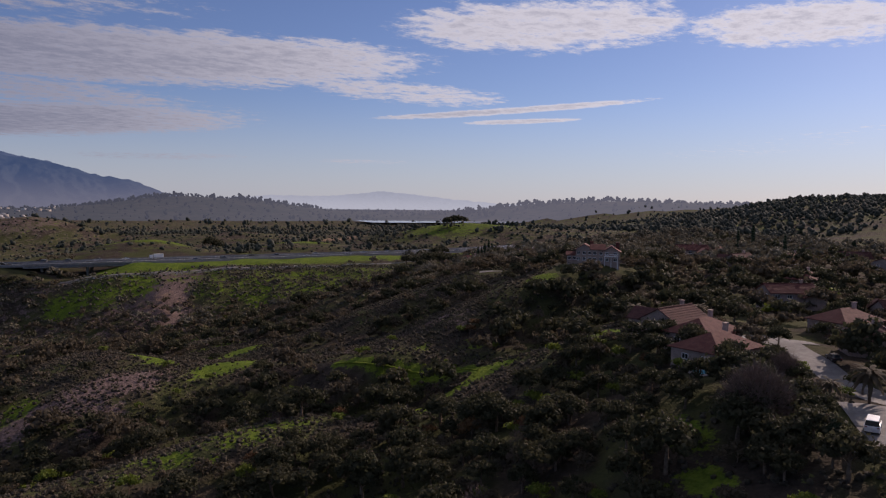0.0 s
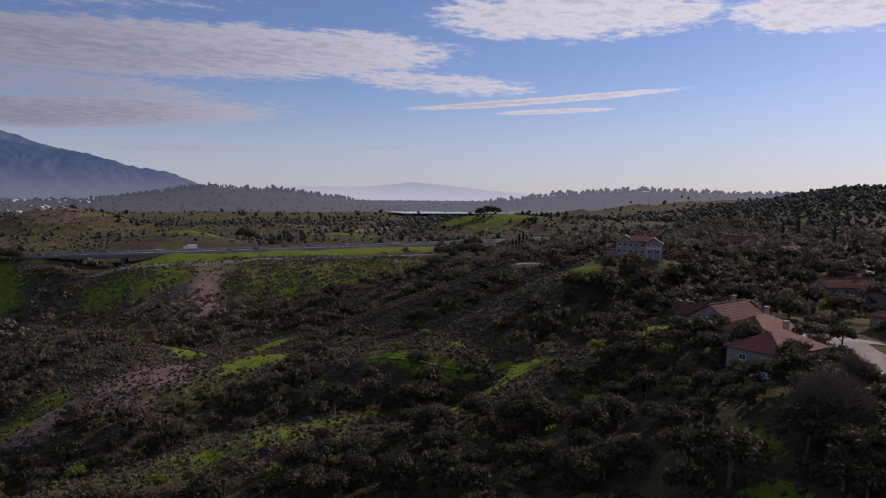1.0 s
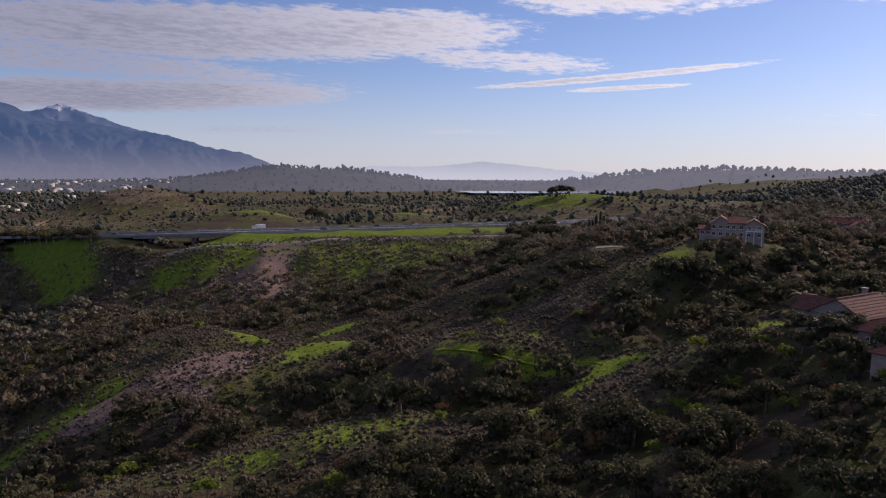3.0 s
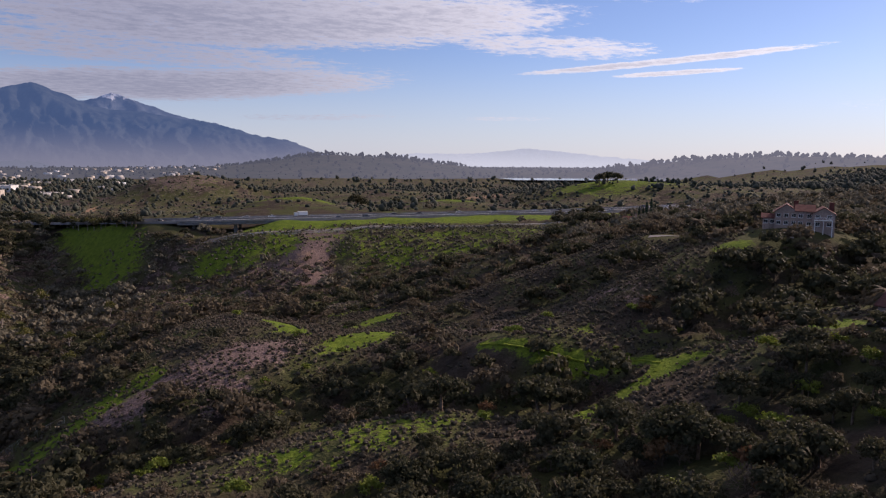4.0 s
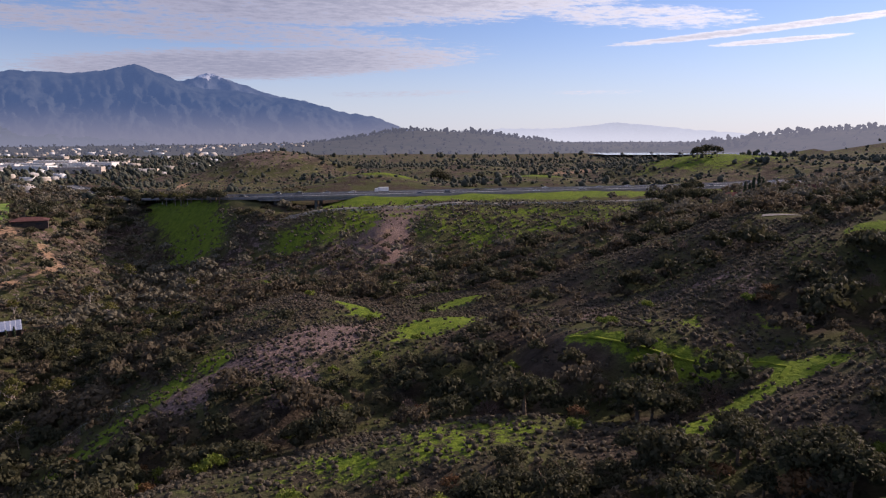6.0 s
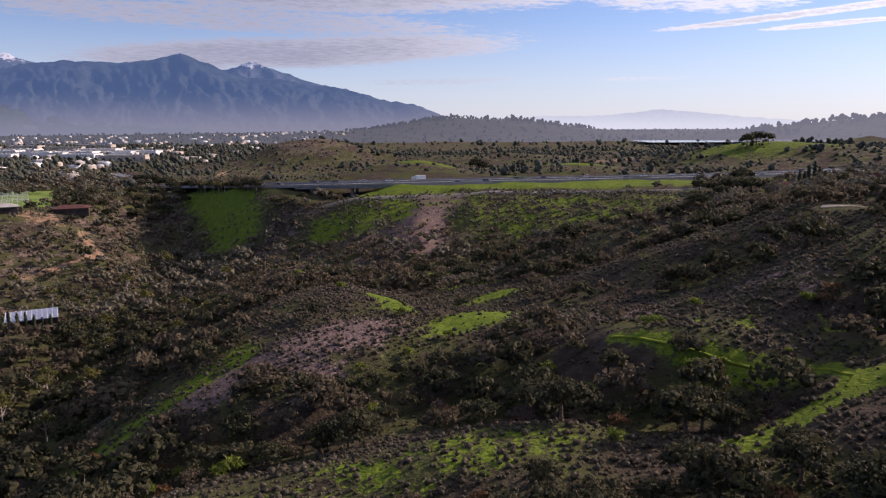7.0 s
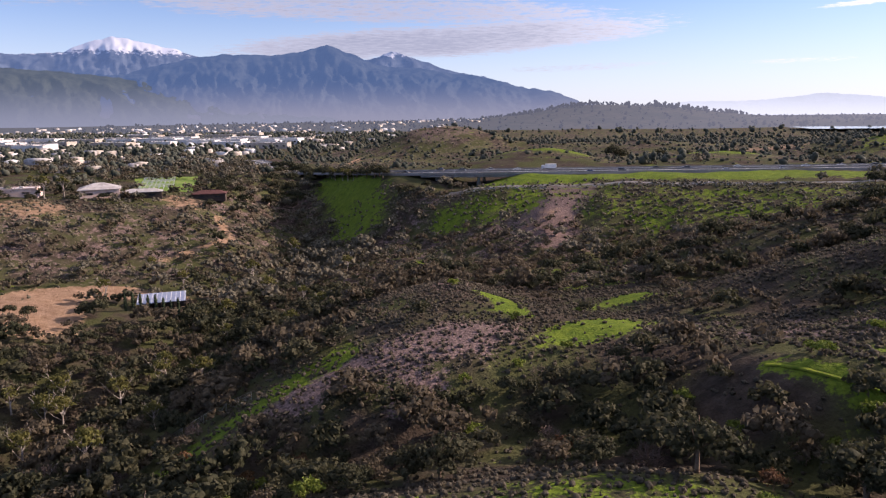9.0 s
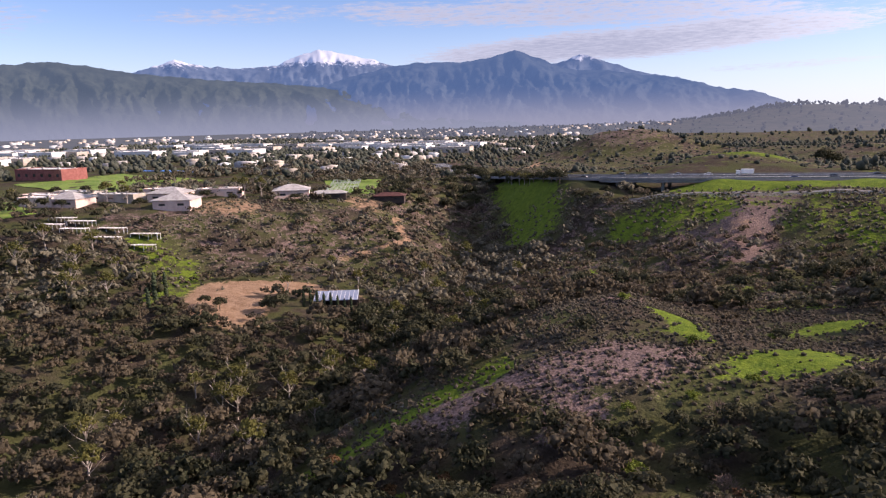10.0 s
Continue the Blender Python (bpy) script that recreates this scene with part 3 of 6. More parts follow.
def build_ground():
    gx, gy = spread(-60, 250, 2.5, 4900, 1.07), spread(230, 260, 2.5, 4900, 1.06)
    x, y = np.meshgrid(gx, gy)
    z = land(x, y)
    nx, ny = len(gx), len(gy)
    verts = np.stack([x, y, z], -1).reshape(-1, 3)
    i = np.arange(nx - 1)[None, :] + nx * np.arange(ny - 1)[:, None]
    faces = np.stack([i, i + 1, i + nx + 1, i + nx], -1).reshape(-1, 4)
    middle = verts[faces].mean(1)
    beyond = np.hypot(middle[:, 0], middle[:, 1]) > 1650
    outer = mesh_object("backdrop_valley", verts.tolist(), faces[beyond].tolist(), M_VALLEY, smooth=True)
    tagged(outer, "floor and low hills of the farthest valley, haze painted in", "valley", kind="structure")
    ob = mesh_object("ground", verts.tolist(), faces[~beyond].tolist(), M_GROUND, smooth=True)
    layer = ob.data.color_attributes.new("cover", "FLOAT_COLOR", "POINT")
    fx, fy = x.ravel(), y.ravel()
    rgba = np.stack([grass_cover(fx, fy), soil_cover(fx, fy), dead_cover(fx, fy), np.ones(fx.size)], -1)
    layer.data.foreach_set("color", rgba.astype(np.float32).ravel())
    return tagged(ob, "brush-covered hills with green grass patches and bare soil", "ground", kind="structure")


build_ground()


def build_range(name, label, material, crest, radius, depth, foot, rough, seed):
    """A range along the horizon: crest gives (azimuth, elevation) in degrees seen from the middle of the land."""
    az0, el0 = np.array(crest).T
    az = np.arange(az0.min(), az0.max() + 0.01, 0.12)
    el = np.interp(az, az0, el0)
    rows, n = 44, len(az)
    verts = []
    for k in range(rows):
        s = k / (rows - 1)
        for a, e in zip(az, el):
            fold = 1.1 - 2.2 * abs(noise.fractal(Vector((a * 0.34 + 0.5 * s, s * 1.5 - a * 0.05, seed)), 0.9, 2.0, 5))
            fine = noise.fractal(Vector((a * 1.2 + s, s * 4.0, seed + 9)), 0.9, 2.0, 4)
            top = 100 + math.tan(radians(e)) * radius + rough * 150 * fine * s ** 6
            r = radius - depth * (1 - s) - depth * 0.11 * fold * math.sin(math.pi * s)
            z = foot + (top - foot) * s ** 1.25 + (top - foot) * (0.075 * fold + 0.03 * fine) * math.sin(math.pi * s)
            verts.append((math.sin(radians(a)) * r, math.cos(radians(a)) * r, z))
    faces = [(k * n + j, k * n + j + 1, (k + 1) * n + j + 1, (k + 1) * n + j) for k in range(rows - 1) for j in range(n - 1)]
    return tagged(mesh_object(name, verts, faces, material, smooth=True), label, "mountain range", kind="structure")


build_range("backdrop_snow_range", "distant snow-capped mountain range with blue haze painted in", M_SNOWRANGE,
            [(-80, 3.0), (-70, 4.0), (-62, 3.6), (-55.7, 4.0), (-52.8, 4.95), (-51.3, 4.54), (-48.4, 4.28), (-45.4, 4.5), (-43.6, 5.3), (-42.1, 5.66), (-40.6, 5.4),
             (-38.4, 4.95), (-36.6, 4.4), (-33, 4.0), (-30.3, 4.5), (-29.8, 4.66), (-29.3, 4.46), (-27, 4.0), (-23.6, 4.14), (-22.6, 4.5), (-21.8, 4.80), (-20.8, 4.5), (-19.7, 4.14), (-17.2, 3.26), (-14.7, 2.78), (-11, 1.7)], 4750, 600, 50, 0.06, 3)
build_range("backdrop_front_range", "distant mountain range, blue with painted haze, a little snow on its peaks", M_RANGE,
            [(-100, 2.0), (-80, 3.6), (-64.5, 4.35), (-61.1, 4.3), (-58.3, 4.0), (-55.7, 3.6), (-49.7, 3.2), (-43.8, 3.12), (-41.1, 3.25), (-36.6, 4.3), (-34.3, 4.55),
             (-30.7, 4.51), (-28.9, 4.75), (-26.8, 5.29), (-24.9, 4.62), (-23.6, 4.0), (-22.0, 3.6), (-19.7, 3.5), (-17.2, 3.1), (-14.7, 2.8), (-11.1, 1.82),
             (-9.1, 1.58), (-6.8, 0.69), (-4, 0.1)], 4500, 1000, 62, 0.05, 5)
build_range("backdrop_foothills", "dark green foothills below the mountain range, blue haze painted in", M_FOOTHILLS,
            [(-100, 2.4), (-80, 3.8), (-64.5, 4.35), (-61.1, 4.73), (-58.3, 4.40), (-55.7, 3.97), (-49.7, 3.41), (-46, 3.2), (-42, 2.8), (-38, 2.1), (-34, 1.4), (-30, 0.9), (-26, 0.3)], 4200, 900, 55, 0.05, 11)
build_range("backdrop_faint_range", "mountain range beyond the valley, faint in painted haze", M_FAINT,
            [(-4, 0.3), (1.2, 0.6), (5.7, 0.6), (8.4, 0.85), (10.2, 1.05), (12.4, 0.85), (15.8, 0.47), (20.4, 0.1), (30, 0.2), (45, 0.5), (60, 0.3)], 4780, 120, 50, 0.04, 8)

# ---- plants: shapes as plain arrays, then single trees and joined thickets ----
ICO_V = np.array([(0, 0, 1)] + [(0.894 * math.cos(a), 0.894 * math.sin(a), 0.447) for a in np.arange(5) * 1.2566]
                 + [(0.894 * math.cos(a), 0.894 * math.sin(a), -0.447) for a in np.arange(5) * 1.2566 + 0.628] + [(0, 0, -1)])
ICO_F = np.array([(0, 1 + k, 1 + (k + 1) % 5) for k in range(5)] + [(1 + k, 6 + k, 1 + (k + 1) % 5) for k in range(5)]
                 + [(1 + (k + 1) % 5, 6 + k, 6 + (k + 1) % 5) for k in range(5)] + [(11, 6 + (k + 1) % 5, 6 + k) for k in range(5)])


def lump(centre, radii, jitter, r):
    v = ICO_V * (1 + jitter * (r.rand(12, 1) - 0.5) * 2) * np.asarray(radii) + np.asarray(centre)
    return v, ICO_F


def leaf_clumps(centres, outward, size, r, droop=0.0):
    """Small bent four-cornered clumps of leaves, each turned its own way."""
    n = len(centres)
    normal = outward + 0.6 * r.randn(n, 3)
    normal /= np.linalg.norm(normal, axis=1, keepdims=True)
    side = np.cross(normal, r.randn(n, 3))
    side /= np.linalg.norm(side, axis=1, keepdims=True)
    up = np.cross(normal, side)
    s = size * (0.6 + 0.8 * r.rand(n, 1))
    fold = normal * s * 0.35
    q = np.stack([centres - side * s, centres - up * s * 0.85 - fold, centres + side * s, centres + up * s * 0.85 - fold], 1)
    q += 0.12 * s[:, None] * r.randn(n, 4, 3)
    q[..., 2] -= droop * s
    base = 4 * np.arange(n)[:, None]
    return q.reshape(-1, 3), np.concatenate([base + (0, 1, 2), base + (0, 2, 3)])


def join(pieces):
    vs, fs, at = [], [], 0
    for v, f in pieces:
        vs.append(v)
        fs.append(f + at)
        at += len(v)
    return np.concatenate(vs), np.concatenate(fs)


def crown(height, width, lumps, clumps, size, seed, low=0.35, ragged=0.3, taper=0.0, fill=0.70, core=0.78):
    """A billowing crown of overlapping boughs between low * height and the top, leafy and uneven at its rim."""
    r = np.random.RandomState(seed)
    pieces, h0 = [], low * height
    span = height - h0
    for k in range(lumps):
        a, t = 2.4 * k + 0.6 * r.rand(), (k + 0.35) / lumps
        out = math.sqrt(t)
        z = h0 + span * (0.30 + 0.42 * math.sqrt(max(0.0, 1 - 0.8 * t)) + 0.16 * (r.rand() - 0.5))
        lean = 1 - taper * (z - h0) / span
        reach = width * 0.34 * out * lean * (0.85 + 0.3 * r.rand())
        rad = width * (0.15 + 0.11 * r.rand()) * lean * (3.2 / lumps) ** 0.22
        c = np.array([reach * math.cos(a), reach * math.sin(a), z])
        radii = np.array([rad, rad, min(rad * 0.9, span * 0.34)])
        pieces.append(lump(c, radii * fill * core, 0.3, r))
        m = max(4, clumps // lumps)
        d = r.randn(m, 3)
        d[:, 2] = np.abs(d[:, 2]) * 0.9 - 0.35
        d /= np.linalg.norm(d, axis=1, keepdims=True)
        pieces.append(leaf_clumps(c + d * radii * (fill * 0.9 + ragged * r.rand(m, 1)), d, size, r))
    return join(pieces)


def twig_cloud(height, width, count_, seed, low=0.25, girth=0.03):
    """Fine bare twigs fanning up and out, thin to see through."""
    r = np.random.RandomState(seed)
    d = r.randn(count_, 3)
    d[:, 2] = np.abs(d[:, 2]) * 0.9
    d /= np.linalg.norm(d, axis=1, keepdims=True)
    p = d * (0.35 + 0.65 * r.rand(count_, 1) ** 0.6) * (width / 2, width / 2, height * (1 - low)) * 0.86 + (0, 0, height * low)
    out = d + 0.45 * r.randn(count_, 3) + (0, 0, 0.25)
    out /= np.linalg.norm(out, axis=1, keepdims=True)
    side = np.cross(out, r.randn(count_, 3))
    side /= np.linalg.norm(side, axis=1, keepdims=True)
    long = width * (0.10 + 0.14 * r.rand(count_, 1))
    q = np.stack([p - side * girth, p + side * girth, p + out * long], 1)
    return q.reshape(-1, 3), np.arange(3 * count_).reshape(-1, 3)


def column_crown(height, width, seed):
    """A slim upright crown: a closed dark column, pointed at the top."""
    r = np.random.RandomState(seed)
    pieces, steps = [], 9
    for k in range(steps):
        z = height * (0.06 + 0.86 * k / (steps - 1))
        rad = width / 2 * (0.75 + 0.3 * math.sin(math.pi * (0.15 + 0.6 * k / steps))) * (1 if k < steps - 2 else 0.55 if k == steps - 1 else 0.8)
        c, radii = np.array([0, 0, z]), np.array([rad, rad, height * 0.09])
        pieces.append(lump(c, radii, 0.2, r))
        d = r.randn(26, 3)
        d /= np.linalg.norm(d, axis=1, keepdims=True)
        pieces.append(leaf_clumps(c + d * radii * 0.95, d, 0.16, r, -0.6))
    return join(pieces)


def tube(points, radii, sides=6):
    pts = np.asarray(points, float)
    vs, fs = [], []
    for k, (p, rad) in enumerate(zip(pts, radii)):
        d = pts[min(k + 1, len(pts) - 1)] - pts[max(k - 1, 0)]
        d /= np.linalg.norm(d) + 1e-9
        u = np.cross(d, (0.3, 0.9, 0.1))
        u /= np.linalg.norm(u)
        w = np.cross(d, u)
        a = np.arange(sides) * 2 * math.pi / sides
        vs.append(p + rad * (np.cos(a)[:, None] * u + np.sin(a)[:, None] * w))
    for k in range(len(pts) - 1):
        for j in range(sides):
            a, b = k * sides + j, k * sides + (j + 1) % sides
            fs += [(a, b, b + sides), (a, b + sides, a + sides)]
    return np.concatenate(vs), np.array(fs)


def trunk(height, girth, limbs, seed, reach=0.3, low=0.35, forks=0):
    """A tapered trunk with limbs, which may fork again."""
    r = np.random.RandomState(seed + 77)
    lean = r.randn(2) * 0.04 * height
    main = [(0, 0, -0.8), (lean[0] * 0.3, lean[1] * 0.3, height * low * 0.6), (lean[0], lean[1], height * 0.75)]
    pieces = [tube(main, (girth * 1.25, girth * 0.9, girth * 0.25))]
    for k in range(limbs):
        a, s = 2.4 * k + r.rand(), low * (0.8 + 0.9 * r.rand())
        base = np.array([lean[0] * s, lean[1] * s, height * s])
        far = height * reach * (0.7 + 0.5 * r.rand())
        tip = base + (math.cos(a) * far, math.sin(a) * far, height * (0.22 + 0.25 * r.rand()))
        mid = (base + tip) / 2 + (0, 0, -0.04 * height)
        pieces.append(tube([base, mid, tip], (girth * 0.45, girth * 0.3, girth * 0.1), 5))
        for j in range(forks):
            start = mid + (tip - mid) * r.rand()
            b = a + r.randn() * 0.8
            end = start + height * (0.10 + 0.10 * r.rand()) * np.array([math.cos(b), math.sin(b), 0.9 + 0.5 * r.randn() * 0.5])
            pieces.append(tube([start, (start + end) / 2 + 0.02 * height * r.randn(3), end], (girth * 0.16, girth * 0.10, girth * 0.04), 4))
    return join(pieces)


def quick_mesh(name, verts, faces, material, smooth=False):
    me = bpy.data.meshes.new(name)
    nf = len(faces)
    me.vertices.add(len(verts))
    me.vertices.foreach_set("co", np.asarray(verts, np.float32).ravel())
    me.loops.add(3 * nf)
    me.loops.foreach_set("vertex_index", np.asarray(faces, np.int32).ravel())
    me.polygons.add(nf)
    me.polygons.foreach_set("loop_start", np.arange(0, 3 * nf, 3, dtype=np.int32))
    me.polygons.foreach_set("loop_total", np.full(nf, 3, np.int32))
    me.update(calc_edges=True)
    me.materials.append(material)
    return me


def thicket(name, shapes, places, material, label, category, min_scale=0.8, max_scale=1.3):
    """Joins many plants of a few shapes into one object of kind stuff."""
    vs, fs, ts, at = [], [], [], 0
    r = np.random.RandomState(len(places) + 5)
    for n, (x, y, z, s) in enumerate(places):
        v, f = shapes[n % len(shapes)]
        a = r.rand() * 6.2832
        c, sn = math.cos(a), math.sin(a)
        k = s * np.array([1, 1, 0.85 + 0.3 * r.rand()])
        w = np.stack([v[:, 0] * c - v[:, 1] * sn, v[:, 0] * sn + v[:, 1] * c, v[:, 2]], -1) * k + (x, y, z)
        vs.append(w)
        fs.append(f + at)
        ts.append(np.full(len(v), r.rand()))
        at += len(v)
    me = quick_mesh(name, np.concatenate(vs), np.concatenate(fs), material)
    me.attributes.new("tint", "FLOAT", "POINT").data.foreach_set("value", np.concatenate(ts).astype(np.float32))
    return tagged(new(name, me), label, category, kind="stuff")


def tree_model(name, crown_shape, trunk_shape, leaf, bark, label, category, group):
    base = new(name)
    for part_name, shape, material in (("trunk", trunk_shape, bark), ("crown", crown_shape, leaf)):
        if shape is not None:
            ob = new(part_name, quick_mesh(part_name, *shape, material))
            ob.parent = base
    return tagged(base, label, category, group)


def plant(model, x, y, scale, turn, sink=0.0, first=[]):
    """Sets the model itself out first, then copies of it."""
    m = pose(x, y, float(land(x, y)[0]) - sink, 0, 0, turn) @ Matrix.Diagonal((scale, scale, scale * (0.9 + 0.2 * random.random()), 1))
    if model in first:
        made = copy_thing(model, Matrix.Identity(4))
    else:
        first.append(model)
        made = model
    made.matrix_basis = m
    return made


PADS = [(89, 78, 9), (98, 95, 10), (103, 114, 10), (136, 82, 11), (150, 106, 11), (141, 56, 11), (107, 62, 7), (103, 50, 7), (118, 98, 11), (88, 38, 8), (82, 32, 7), (80, 70, 5), (131, 213, 16), (114, 203, 9), (98, 245, 8), (134, 397, 12), (103, 195, 7),
        (-198, 268, 13), (-204, 256, 9), (-193, 262, 8), (-326, 376, 12), (-306, 392, 12), (-280, 421, 12), (-340, 436, 34), (-425, 262, 18), (-400, 288, 20), (-370, 310, 18), (-352, 300, 14), (-342, 252, 12), (-322, 262, 10), (-362, 246, 12), (-610, 378, 34),
        (-500, 320, 60), (-448, 420, 40)]
ROADLINE = [(-470, 750), (-330, 612), (-258, 543), (-203, 501), (-160, 466), (-127, 447), (-100, 458), (0, 491), (120, 526), (240, 560)]


def blocked(x, y):
    b = np.zeros(len(x), bool)
    for cx, cy, r in PADS:
        b |= np.hypot(x - cx, y - cy) < r
    b |= strip(x, y, ROADLINE, 21) > 0
    b |= strip(x, y, LOOP_PATH, 2.5) > 0
    b |= strip(x, y, [(99, 42), (110, 70), (119, 97)], 7) > 0
    return b


def along(name, half, x, y):
    return strip(x, y, [p[:2] for p in RELIEF[name][1]], half)


def wood_density(x, y):
    """Share of the ground under trees and tall shrubs."""
    w = 0.05 + np.clip(1.3 * strip(x, y, CREEK, 74), 0, 1) * np.clip((470 - y) / 90, 0, 1)
    w = np.maximum(w, 0.95 * np.clip(1.5 * strip(x, y, DRAW, 21), 0, 1))
    w = np.maximum(w, 0.9 * np.clip(1.5 * strip(x, y, [(18, 172), (6, 180), (-8, 178), (-20, 172)], 14), 0, 1))
    w = np.maximum(w, 0.95 * np.clip(1.4 * along("wash", 42, x, y), 0, 1))
    w = np.maximum(w, 1.0 * np.clip(1.4 * strip(x, y, [(20, 62), (45, 82), (66, 96), (84, 110)], 23), 0, 1))
    w = np.maximum(w, 0.9 * strip(x, y, [(70, 20), (66, 60), (80, 72)], 22))
    w = np.maximum(w, np.clip(1.4 * strip(x, y, [(36, 44), (52, 72), (72, 92)], 24), 0, 1))
    w = np.maximum(w, np.clip(1.5 * along("hollow", 26, x, y), 0, 1))
    w = np.maximum(w, 0.3 * strip(x, y, [(96, 215), (100, 260), (140, 300)], 16))
    w = np.maximum(w, 0.62 * np.clip(1.6 * along("bluff_foot", 50, x, y), 0, 1))
    w = np.maximum(w, 0.85 * along("scarp_foot", 22, x, y))
    w = np.maximum(w, np.clip(1.3 * along("gully_far", 15, x, y), 0, 0.9))
    w = np.maximum(w, 0.7 * along("gully_mid", 12, x, y) * (x > 5))
    w = np.maximum(w, 0.85 * strip(x, y, [(-146, 396), (-130, 405), (-120, 420)], 20))
    w = np.maximum(w, 0.9 * strip(x, y, [(-120, 85), (-80, 96), (-45, 96), (0, 96), (30, 102)], 20))
    w = np.maximum(w, 0.9 * np.clip(1.5 * strip(x, y, [(-150, 345), (-118, 300), (-98, 262), (-110, 235)], 38), 0, 1))
    w = np.maximum(w, 0.45 * strip(x, y, [(40, 330), (90, 350), (150, 390)], 45))
    w = np.maximum(w, 0.68 * ((x > 100) & (y < 560) & (y > -30)))
    w = np.maximum(w, 0.9 * ((x < -185) & (y > 40) & (y < 236 + 1.12 * (x + 360)) & (y < 330)))
    w = np.maximum(w, 0.5 * strip(x, y, [(-235, 480), (-240, 560), (-260, 640)], 26))
    w = np.maximum(w, 0.46 * ((x < -250) & (y > 245 + 1.12 * (x + 360)) & (y < 640)))
    clear = np.maximum(np.maximum(1.3 * grass_cover(x, y), 1.3 * soil_cover(x, y)), 1.2 * dead_cover(x, y) * (y < 290))
    return np.clip(w - np.clip(clear, 0, 1) * (y < 640), 0, 1) * ~blocked(x, y)


def scatter(x0, x1, y0, y1, step, seed, density):
    r = np.random.RandomState(seed)
    x, y = np.meshgrid(np.arange(x0, x1, step), np.arange(y0, y1, step))
    x, y = (v.ravel() + (r.rand(v.size) - 0.5) * step * 0.95 for v in (x, y))
    keep = r.rand(x.size) < density(x, y)
    return x[keep], y[keep], r


# single trees of each kind near the camera, and the woods behind them
OAK_SHAPES = [crown(7.0, 9.6, 12, 880, 0.28, k, 0.02, 0.5) for k in range(5)]
WOOD_FAR = [crown(7.0, 9.6, 5, 42, 0.72, 120 + k, 0.0, 0.45) for k in range(5)]
BRUSH_FAR = [crown(6.0, 10.0, 3, 24, 0.9, 140 + k, -0.1, 0.6) for k in range(5)]
OAK_FAR = [crown(7.2, 10.0, 7, 190, 0.47, 20 + k, 0.0, 0.5) for k in range(5)]
SHRUB_SHAPES = [crown(3.3, 4.8, 8, 280, 0.21, 40 + k, -0.05, 0.55) for k in range(4)]
OPEN_SHAPES = [crown(11.0, 7.5, 14, 520, 0.26, 60 + k, 0.2, 0.9, 0.3, 0.45) for k in range(3)]
oaks = [tree_model("oak_tree", s, trunk(7.5, 0.28, 5, k), M_OAK, M_BARK, "round dark-green live oak growing on the canyon slope", "tree", "live oaks of the canyon") for k, s in enumerate(OAK_SHAPES)]
shrubs = [tree_model("shrub", s, trunk(3.2, 0.10, 4, 30 + k, 0.3, 0.2), M_OLIVE, M_BARK, "tall olive-brown chaparral shrub on the hillside", "shrub", "chaparral shrubs") for k, s in enumerate(SHRUB_SHAPES)]
limes = [tree_model("shrub", s, trunk(3.2, 0.10, 4, 35 + k, 0.3, 0.2), M_LIME, M_BARK, "fresh lime-green shrub lit by the sun", "shrub", "fresh green shrubs") for k, s in enumerate(SHRUB_SHAPES[:2])]
rusts = [tree_model("shrub", s, trunk(3.2, 0.10, 4, 45 + k, 0.3, 0.2), M_RUST, M_BARK, "rust-brown half-dry shrub on the hillside", "shrub", "rust-brown shrubs") for k, s in enumerate(SHRUB_SHAPES[2:])]
sycamores = [tree_model("sycamore_tree", s, trunk(10.5, 0.24, 7, 50 + k, 0.26, 0.35, 2), M_WILLOW, M_PALEBARK, "tall yellow-green sycamore with pale limbs", "tree", "sycamores along the creek") for k, s in enumerate(OPEN_SHAPES)]
bare_shrubs = [tree_model("bare_shrub", twig_cloud(3.8, 5.0, 520, 75 + k, 0.1, 0.035), trunk(3.2, 0.08, 6, 36 + k, 0.35, 0.2, 2), M_TWIG, M_BARK, "leafless pinkish-grey brush in the canyon", "shrub", "leafless brush") for k in range(3)]
bares = [tree_model("bare_tree", twig_cloud(7.5, 6.5, 420, 72 + k, 0.3, 0.03), trunk(6.5, 0.13, 10, 70 + k, 0.30, 0.35, 4), M_TWIG, M_PALEBARK, "leafless pale tree with fine bare branches", "tree", "bare trees") for k in range(2)]

